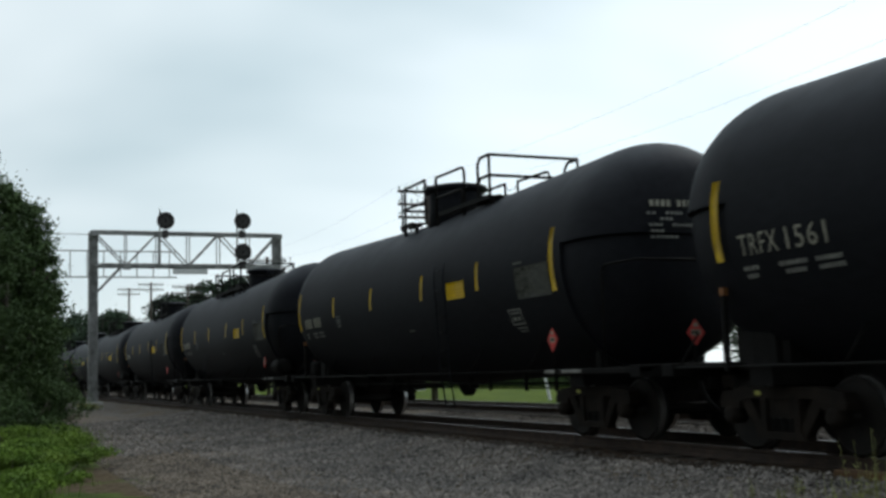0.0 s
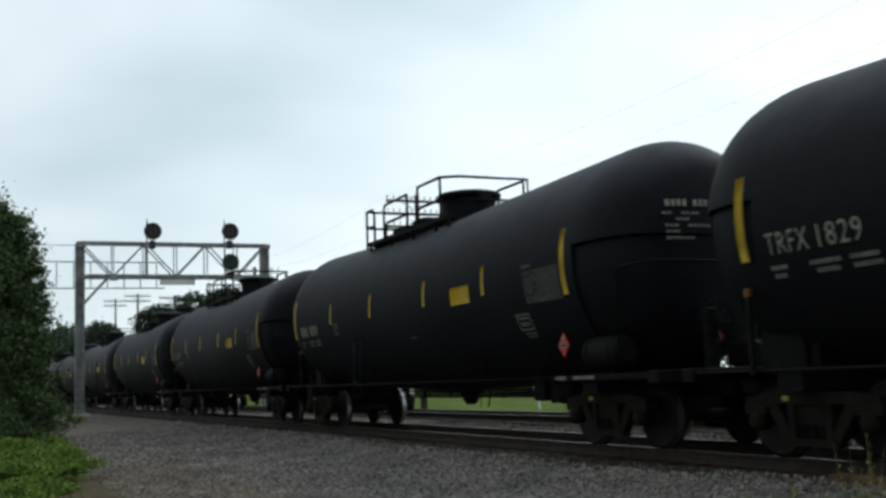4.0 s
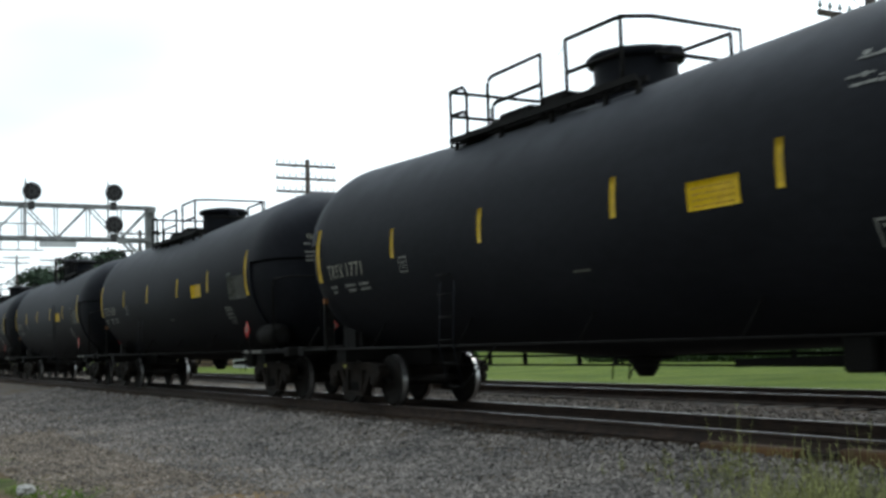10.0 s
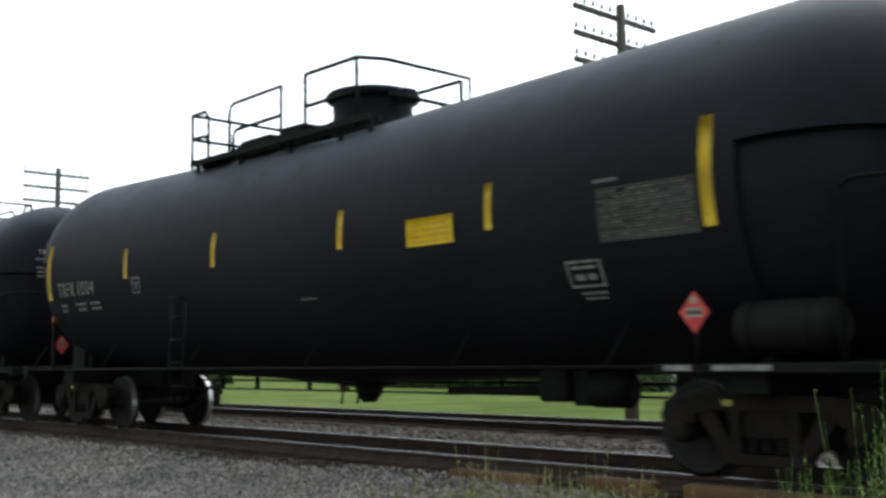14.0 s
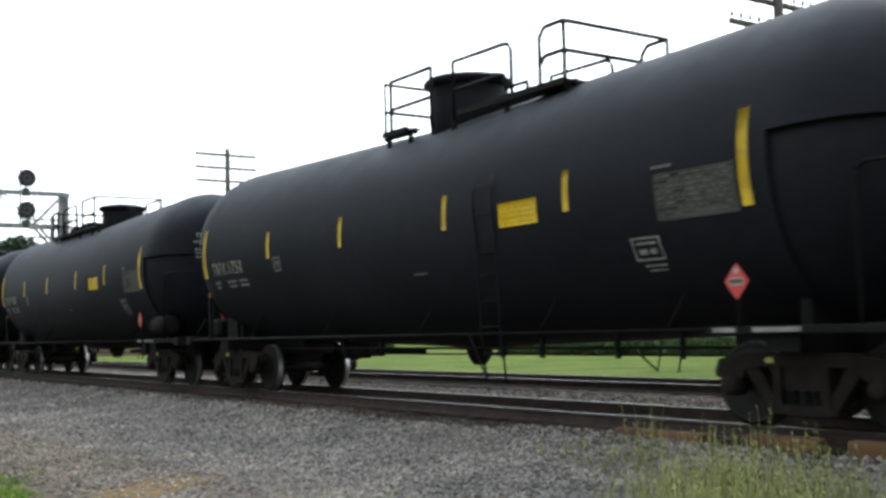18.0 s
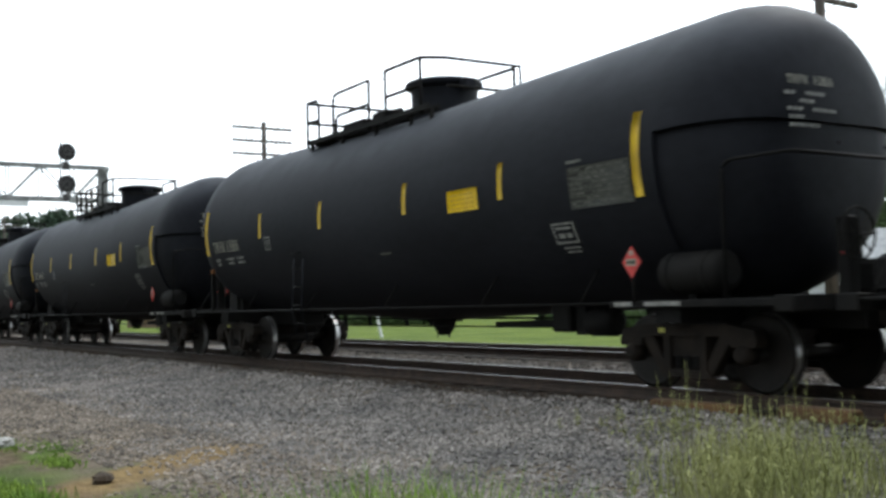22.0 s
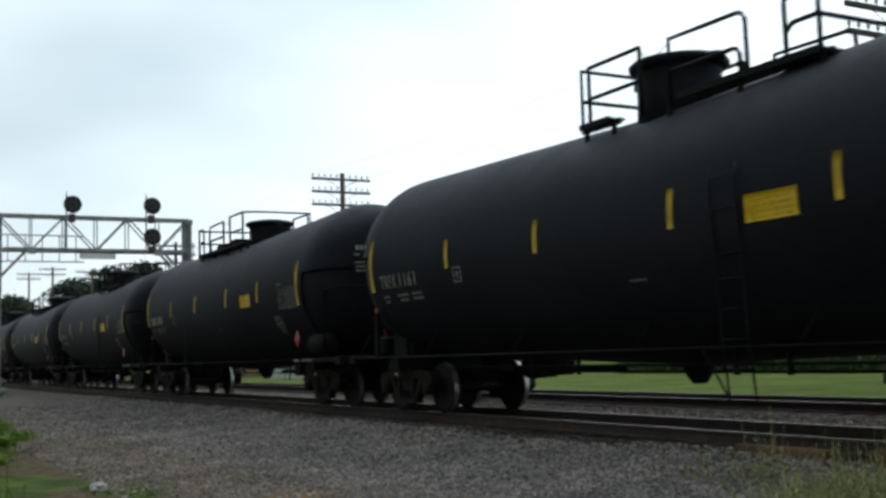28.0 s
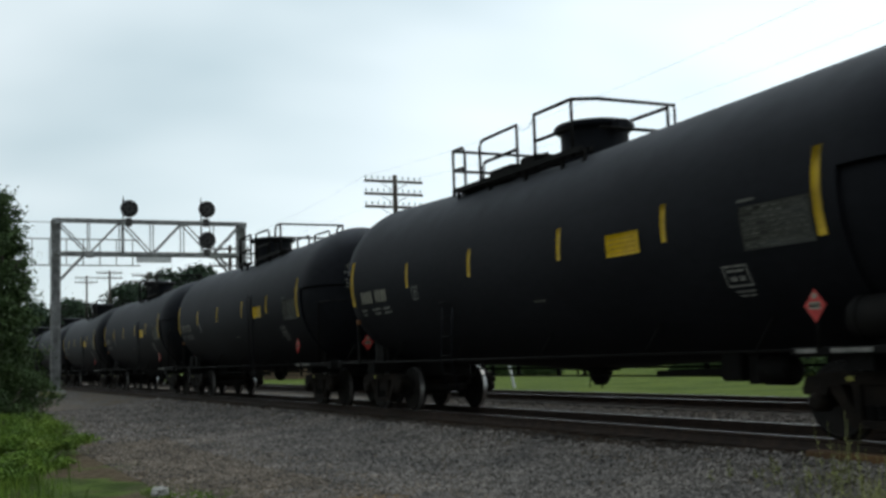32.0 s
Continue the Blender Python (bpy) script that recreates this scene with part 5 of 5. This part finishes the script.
def blade(geo, x, y, z, h, lean, width, rr):
    a = rr.uniform(0, 2 * math.pi)
    dx, dy = math.cos(a) * lean, math.sin(a) * lean
    px, py = -math.sin(a) * width, math.cos(a) * width
    geo.add([(x - px, y - py, z), (x + px, y + py, z), (x + dx * 0.35 + px * 0.8, y + dy * 0.35 + py * 0.8, z + h * 0.6), (x + dx * 0.35 - px * 0.8, y + dy * 0.35 - py * 0.8, z + h * 0.6), (x + dx, y + dy, z + h)],
            [(0, 1, 2, 3), (3, 2, 4)])


def grass_patch(name, spots, mat, label, seed, thin=1.0):
    """Blades round many spots of (x, y, radius x, radius y, count, height)."""
    rr = random.Random(seed)
    g = Geo()
    for x, y, rx, ry, n, h in spots:
        for i in range(n):
            px, py = rr.gauss(x, rx), rr.gauss(y, ry)
            hh = h * rr.uniform(0.45, 1.1)
            blade(g, px, py, ground_z(px, py) - 0.01, hh, hh * rr.uniform(0.15, 0.55), thin * rr.uniform(0.004, 0.009), rr)
    return solid(name, g, mat, label, "grass", kind="stuff")


grass_patch("grass", [(-4.6, 0.9, 0.30, 0.25, 700, 0.74), (-4.9, 1.5, 0.30, 0.2, 600, 0.66), (-4.4, 2.15, 0.26, 0.2, 800, 0.79), (-4.3, 2.6, 0.24, 0.18, 700, 0.77), (-3.9, 3.1, 0.3, 0.2, 500, 0.68),
                      (-7.5, 3.2, 0.16, 0.1, 320, 0.12), (-7.2, 3.5, 0.16, 0.08, 200, 0.10), (-14.1, 2.35, 0.3, 0.1, 700, 0.05), (-13.3, 2.7, 0.3, 0.1, 700, 0.05), (-11.9, 2.5, 0.25, 0.1, 600, 0.07), (-9.4, 1.7, 0.35, 0.12, 600, 0.16), (-8.9, 1.6, 0.3, 0.12, 400, 0.18), (-10.4, 1.6, 0.4, 0.12, 400, 0.10), (-14.5, 0.4, 1.0, 0.4, 700, 0.2), (-17, 0.3, 1.2, 0.4, 1500, 0.26), (-20, 0.8, 1.5, 0.4, 1600, 0.26),
                      (-24.5, 1.1, 1.8, 0.45, 1500, 0.3), (-28.5, 1.7, 2.0, 0.4, 1200, 0.3), (-13, -0.8, 2.0, 0.6, 1200, 0.25), (-34, 2.6, 2.5, 0.4, 700, 0.35)],
            M_GRASS, "bright green tufts of uncut grass beside the ballast", 31)


def weed_clump(name, spots, mat, label, seed, leafy):
    """Upright stalks with side leaves and seed heads: spots of (x, y, spread x, spread y, stalks, height)."""
    rr = random.Random(seed)
    g = Geo()
    for x, y, sx, sy, n, h in spots:
        for i in range(n):
            px, py = rr.gauss(x, sx), rr.gauss(y, sy)
            z = ground_z(px, py) - 0.01
            hh = h * rr.uniform(0.5, 1.08)
            lx, ly = rr.gauss(0, 0.10) * hh, rr.gauss(0, 0.10) * hh
            g.tube([(px, py, z), (px + lx * 0.5, py + ly * 0.5, z + hh * 0.55), (px + lx, py + ly, z + hh)], [0.0032, 0.0026, 0.0014], 3, False)
            for k in range(leafy):
                s = rr.uniform(0.1, 1.0)
                a = rr.uniform(0, 2 * math.pi)
                ln = rr.uniform(0.03, 0.085) * (1.15 - 0.7 * s)
                c = Vector((px + lx * s, py + ly * s, z + hh * s))
                d = Vector((math.cos(a), math.sin(a), rr.uniform(0.3, 1.0))) * ln
                w = Vector((-math.sin(a), math.cos(a), 0)) * ln * 0.13
                g.add([c, c + d * 0.5 + w, c + d, c + d * 0.5 - w], [(0, 1, 2, 3)])
    return solid(name, g, mat, label, "weeds", kind="stuff")


weed_clump("tall_weeds", [(-7.4, 7.6, 0.5, 0.25, 26, 0.42), (-6.2, 6.9, 0.32, 0.3, 34, 0.62), (-5.4, 6.5, 0.4, 0.3, 44, 0.62), (-5.5, 5.9, 0.3, 0.25, 26, 0.6), (-7.9, 7.85, 0.12, 0.08, 9, 0.74), (-6.2, 7.7, 0.1, 0.08, 8, 0.72),
                          (-6.9, 7.8, 0.1, 0.08, 5, 0.55), (-5.7, 7.6, 0.16, 0.1, 9, 0.55), (-4.7, 5.6, 0.35, 0.3, 34, 0.66), (-8.6, 7.6, 0.5, 0.2, 14, 0.22), (-4.7, 7.1, 0.35, 0.3, 26, 0.55)],
           M_WEED, "tall dry yellow-green weeds on the ballast edge", 41, 20)
grass_patch("grass", [(-6.2, 6.9, 0.38, 0.3, 430, 0.38), (-5.4, 6.5, 0.45, 0.32, 600, 0.42), (-5.5, 5.9, 0.34, 0.25, 380, 0.34), (-4.7, 5.6, 0.42, 0.3, 480, 0.42), (-4.7, 7.1, 0.4, 0.3, 220, 0.36)],
            M_WEED, "fine yellow-green grass among the weeds on the ballast edge", 33, 0.6)
weed_clump("tall_weeds", [(-3.5, 7.4, 0.2, 0.2, 22, 1.25), (-3.0, 7.2, 0.22, 0.25, 32, 1.4), (-3.9, 7.1, 0.16, 0.2, 18, 0.8), (-2.5, 7.0, 0.3, 0.3, 36, 1.3), (-3.2, 6.3, 0.35, 0.35, 46, 0.95)],
           M_WEED2, "tall leafy green weeds beside the track", 42, 34)


# ---- beyond the tracks ----
M_SIDING = material("white_house_siding", (0.50, 0.51, 0.50), (0.64, 0.65, 0.64), 2, rough=0.7, bump=0.1)
M_ROOF = material("grey_shingle_roof", (0.28, 0.285, 0.29), (0.38, 0.385, 0.39), 3, rough=0.9, bump=0.3)
M_PANE = material("dark_window_pane", (0.03, 0.035, 0.04), (0.05, 0.055, 0.06), 2, rough=0.1, bump=0)
M_CARPAINT = material("dark_car_paint", (0.010, 0.011, 0.013), (0.018, 0.019, 0.022), 2, rough=0.25, bump=0)
M_TYRE = material("black_tyre_rubber", (0.012, 0.012, 0.012), (0.02, 0.02, 0.02), 8, rough=0.85, bump=0.2)
M_CHROME = material("bright_metal_trim", (0.6, 0.6, 0.6), (0.7, 0.7, 0.7), 4, rough=0.2, metal=0.9, bump=0)
M_BROWNWALL = material("brown_weathered_boards", (0.13, 0.085, 0.055), (0.2, 0.14, 0.09), 4, rough=0.85, bump=0.3, stretch=(1, 1, 5))


def build_house(x, y, w, d, eaves, ridge, rz, label, wall_mat, windows=3):
    """A gabled house, its ridge along its own x."""
    root = thing("house", label, "house", "houses beyond the grass", at=pose(x, y, ground_z(x, y) - 0.1, 0, 0, rz))
    wall = Geo().loft([[(sx, -d / 2, 0), (sx, d / 2, 0), (sx, d / 2, eaves), (sx, 0, ridge), (sx, -d / 2, eaves)] for sx in (-w / 2, w / 2)], True, False)
    part("wall", wall, wall_mat, root)
    for s in (-1, 1):
        rf = Geo()
        a, b = (s * (d / 2 + 0.4), eaves - 0.35 * (ridge - eaves) / (d / 2)), (0, ridge)
        rf.loft([[(sx, a[0], a[1] + 0.02), (sx, b[0], b[1] + 0.02), (sx, b[0], b[1] + 0.2), (sx, a[0], a[1] + 0.2)] for sx in (-w / 2 - 0.4, w / 2 + 0.4)], True, False)
        part("roof", rf, M_ROOF, root)
    ch = Geo().box(w * 0.2, w * 0.2 + 0.7, -0.3, 0.4, ridge - 0.6, ridge + 0.9, 0.02)
    part("chimney", ch, M_CONC, root)
    for i in range(windows):
        wx = -w / 2 + w * (i + 0.5) / windows
        fr = Geo()
        for q in ((wx - 0.6, wx + 0.6, 0.95, 1.07), (wx - 0.6, wx + 0.6, 2.25, 2.35), (wx - 0.6, wx - 0.5, 1.07, 2.25), (wx + 0.5, wx + 0.6, 1.07, 2.25), (wx - 0.03, wx + 0.03, 1.07, 2.25)):
            fr.box(q[0], q[1], -d / 2 - 0.06, -d / 2 + 0.02, q[2], q[3])
        win = part("window", fr, M_POST, root)
        part("pane", Geo().box(wx - 0.5, wx + 0.5, -d / 2 - 0.02, -d / 2 + 0.01, 1.07, 2.25), M_PANE, win)
    part("door", Geo().box(w / 2 - 0.01, w / 2 + 0.05, -0.45, 0.45, 0.1, 2.15, 0.01), M_BROWNWALL, root)
    return root


build_house(-43.0, 57.5, 14, 8, 3.0, 5.6, 38, "white gabled house with a pale grey roof", M_SIDING)
build_house(-9.0, 66.0, 14, 9, 3.2, 6.0, 5, "white gabled house with a pale grey roof", M_SIDING, 4)
build_house(16.0, 62.0, 13, 8, 3.2, 6.0, -8, "white gabled house with a pale grey roof", M_SIDING)
build_house(-88.0, 33.5, 5, 3.5, 2.2, 3.2, 20, "small pale shed beside the line", M_SIDING, 1)
build_house(-104.0, 34.0, 7, 4.5, 2.5, 3.8, 12, "small brown wooden shed beside the line", M_BROWNWALL, 2)


def build_parked_car(x, y, rz, label, long=4.7):
    root = thing("parked_car", label, "car", "cars parked along the street", at=pose(x, y, ground_z(x, y), 0, 0, rz))
    h = long / 2
    body = Geo().prism([(-h, 0.35), (h, 0.35), (h + 0.03, 0.62), (h * 0.9, 0.82), (h * 0.42, 0.92), (-h * 0.75, 0.95), (-h, 0.85)], -0.88, 0.88)
    part("body", body, M_CARPAINT, root)
    cab = Geo()
    lo = [(-h * 0.78, -0.82, 0.93), (h * 0.44, -0.82, 0.91), (h * 0.44, 0.82, 0.91), (-h * 0.78, 0.82, 0.93)]
    hi = [(-h * 0.55, -0.66, 1.46), (h * 0.12, -0.66, 1.46), (h * 0.12, 0.66, 1.46), (-h * 0.55, 0.66, 1.46)]
    cab.loft([lo, hi], True, False)
    part("cabin", cab, M_PANE, root, "dark tinted windows and cabin")
    part("roof", Geo().box(-h * 0.56, h * 0.13, -0.67, 0.67, 1.46, 1.50, 0.02), M_CARPAINT, root)
    for sx in (-0.62, 0.6):
        for sy in (-0.80, 0.80):
            wheel = part("wheel", Geo().disc_y([(sy - 0.10, 0.30), (sy - 0.09, 0.33), (sy + 0.09, 0.33), (sy + 0.10, 0.30)], cx=sx * h, cz=0.33, n=18), M_TYRE, root)
            part("rim", Geo().disc_y([(sy - 0.104, 0.20), (sy + 0.104, 0.20)], cx=sx * h, cz=0.33, n=14), M_CHROME, wheel)
    for sy in (-0.6, 0.6):
        part("headlight", Geo().box(h - 0.06, h + 0.05, sy - 0.2, sy + 0.2, 0.62, 0.75, 0.02), M_CHROME, root)
    part("bumper", Geo().box(-h - 0.06, -h + 0.05, -0.8, 0.8, 0.42, 0.56, 0.02), M_CHROME, root)
    return root


for i, (x, y, rz) in enumerate(((-57.5, 51.5, 3), (-51.5, 51.3, 1), (-45.5, 51.6, -2), (-39.5, 51.4, 2), (-26.0, 49.5, 178))):
    build_parked_car(x, y, rz, "dark parked car on the street beyond the grass", 4.6 + 0.1 * i)

post = thing("marker_post", "leaning white painted marker post in the grass", "post", at=pose(-45.75, 25.6, ground_z(-45.75, 25.6) - 0.1, 4, -14, 0))
part("shaft", Geo().box(-0.07, 0.07, -0.05, 0.05, 0, 1.62, 0.012), M_POST, post)
part("cap", Geo().box(-0.085, 0.085, -0.065, 0.065, 1.62, 1.69, 0.012), M_POST, post)


def build_fence(x0, x1, y, label):
    root = thing("fence", label, "fence")
    n = int((x1 - x0) / 2.4)
    for i in range(n + 1):
        x = x0 + i * 2.4
        part("post", Geo().box(x - 0.06, x + 0.06, y - 0.06, y + 0.06, ground_z(x, y) - 0.2, ground_z(x, y) + 1.15, 0.01), M_POLE, root)
    for z in (0.45, 0.95):
        part("rail", Geo().box(x0, x1, y - 0.09, y - 0.06, ground_z(x0, y) + z - 0.06, ground_z(x0, y) + z + 0.06), M_POLE, root)
    return root


build_fence(-34.0, -4.0, 44.5, "dark weathered post and rail fence along the street")

# ---- loose things on the ballast ----
def rock(name, x, y, r, label, mat, seed):
    rr = random.Random(seed)
    g = Geo()
    n, m = 8, 5
    rings = []
    for i in range(m):
        b = -math.pi / 2 + math.pi * (i + 0.5) / m
        rings.append([(r * math.cos(b) * math.cos(a) * rr.uniform(0.75, 1.2), r * 0.8 * math.cos(b) * math.sin(a) * rr.uniform(0.75, 1.2), r * 0.55 * math.sin(b) * rr.uniform(0.85, 1.1)) for a in (2 * math.pi * k / n for k in range(n))])
    g.loft(rings, True, False)
    return solid(name, g, mat, label, "stone", at=pose(x, y, ground_z(x, y) + r * 0.3))


M_CLOD = material("dark_brown_clod", (0.03, 0.02, 0.012), (0.06, 0.04, 0.025), 8, rough=0.95, bump=0.5)
rock("clod", -10.2, 2.5, 0.13, "dark brown lump of earth on the sandy ground", M_CLOD, 2)
rock("stone", -13.9, 2.3, 0.16, "flat pale stone at the edge of the grass", M_CONC, 5)

# ---- ties, crossing timbers and ballast stones ----
for root, ty, tz in ((track_near, TRACK_Y, -0.17), (track_far, TRACK2_Y, TRACK2_Z - 0.17)):
    rr = random.Random(int(ty))
    tie_mesh = Geo().box(-0.115, 0.115, -1.3, 1.3, -0.16, 0.0, 0.012).mesh("tie", M_TIE)
    plate_mesh = Geo().box(-0.09, 0.09, -0.17, 0.17, 0.0, 0.012).mesh("tie_plate", M_RAIL)
    for i in range(110):
        x = -52.0 + i * 0.53
        tie = part("tie", tie_mesh, None, root, at=pose(x + rr.uniform(-0.03, 0.03), ty + rr.uniform(-0.04, 0.04), tz - 0.005 + rr.uniform(-0.012, 0.004), 0, 0, rr.uniform(-1.5, 1.5)))
    rest = Geo()
    for i in range(240):
        x = -52.6 - i * 0.53
        rest.box(x - 0.115, x + 0.115, ty - 1.3, ty + 1.3, tz - 0.16, tz - 0.006)
    for i in range(60):
        x = 6.4 + i * 0.53
        rest.box(x - 0.115, x + 0.115, ty - 1.3, ty + 1.3, tz - 0.16, tz - 0.006)
    tagged(part("ties_far_off", rest, M_TIE, root, "weathered dark wooden ties"), kind="stuff")
timber = thing("crossing_timbers", "weathered orange-brown timbers laid beside the near rail", "timber")
for x0, x1, y, dz, turn in ((-6.05, -3.3, 8.80, 0.0, 0.6), (-7.35, -6.45, 8.84, -0.02, -0.8), (-3.2, -0.6, 8.81, -0.01, 0.2), (-9.2, -7.9, 8.78, -0.06, 1.2)):
    part("timber", Geo().box(-(x1 - x0) / 2, (x1 - x0) / 2, -0.11, 0.11, -0.11, 0.11, 0.018), M_PLANK, timber, at=pose((x0 + x1) / 2, y, -0.13 + dz, 0, 0, turn))


def stone_field(name, spots, seed, label, mat):
    """Angular ballast stones strewn over stretches of (x0, x1, y0, y1, count, size)."""
    rr = np.random.default_rng(seed)
    base = np.array([(1, 0, 0), (-1, 0, 0), (0, 1, 0), (0, -1, 0), (0, 0, 1), (0, 0, -1)], float)
    tri = np.array([(0, 2, 4), (2, 1, 4), (1, 3, 4), (3, 0, 4), (2, 0, 5), (1, 2, 5), (3, 1, 5), (0, 3, 5)])
    vs, fs, n = [], [], 0
    for x0, x1, y0, y1, count, size in spots:
        px, py = rr.uniform(x0, x1, count), rr.uniform(y0, y1, count)
        sz = size * rr.uniform(0.55, 1.35, count)
        for x, y, s in zip(px, py, sz):
            if abs(0.772 * x + 0.636 * y + 6.21) < 0.42 and 7.6 < 0.772 * y - 0.636 * x < 11.0 and rr.random() < 0.8:
                continue
            p = base * s * rr.uniform(0.6, 1.25, (6, 3)) * (1, 1, 0.75) + rr.uniform(-0.3, 0.3, (6, 3)) * s
            a = rr.uniform(0, 6.28)
            c, d = math.cos(a), math.sin(a)
            q = np.stack([p[:, 0] * c - p[:, 1] * d + x, p[:, 0] * d + p[:, 1] * c + y, p[:, 2] + ground_z(x, y) + s * 0.25], 1)
            vs.append(q)
            fs.append(tri + n)
            n += 6
    me = bpy.data.meshes.new(name)
    me.from_pydata(np.concatenate(vs).tolist(), [], np.concatenate(fs).tolist())
    me.materials.append(mat)
    ob = new(name, me)
    return tagged(ob, label, "ballast", kind="stuff")


stone_field("ballast_stones", [(-13, -2, 4.6, 8.3, 17000, 0.03), (-24, -13, 4.4, 8.3, 11000, 0.034), (-45, -24, 3.0, 8.4, 9000, 0.042), (-11, -3, 8.1, 8.7, 700, 0.03), (-13, -3, 3.4, 5.0, 3500, 0.025)], 9, "angular grey crushed ballast stones", M_STONE)
M_STONE3 = material("grimy_ballast_stone", (0.05, 0.042, 0.036), (0.12, 0.10, 0.086), 0.9, rough=0.95, bump=0.3, bump_scale=60, island=0.5)
stone_field("ballast_stones", [(-30, -2, 11.6, 13.2, 5000, 0.036), (-30, -2, 8.15, 8.75, 2600, 0.026)], 11, "grimy dark crushed stones along the rails", M_STONE3)
stone_field("ballast_stones", [(-13, -2, 2.8, 5.4, 8000, 0.028), (-24, -13, 2.4, 5.2, 7000, 0.029), (-9.5, -5, 1.6, 3.0, 800, 0.021)], 10, "dusty brown crushed stones towards the path", M_STONE2)


# ---- motion ----
def motions():
    times = [t for t, _ in TRAIN]
    spin = [i / 30 for i in range(961)]
    start = train_x(0, 0)
    keyed = {}
    for k, turned, car in CARS:
        walk(car, [(t, car_pose(t, k, turned)) for t in times])
        for truck in car.children:
            if truck.name.split(".")[0] != "truck":
                continue
            for ws in truck.children:
                if ws.name.split(".")[0] != "wheelset":
                    continue
                q = round(ws.location.x, 2)
                key = (turned, q)
                if key not in keyed:
                    s = -1 if turned else 1
                    walk(ws, [(t, pose(q, 0, 0.457) @ Matrix.Rotation(s * (train_x(t, 0) - start) / 0.457, 4, "Y")) for t in spin])
                    keyed[key] = ws.animation_data
                else:
                    ws.rotation_mode = "QUATERNION"
                    ws.animation_data_create()
                    ws.animation_data.action = keyed[key].action
                    ws.animation_data.action_slot = keyed[key].action_slot


motions()
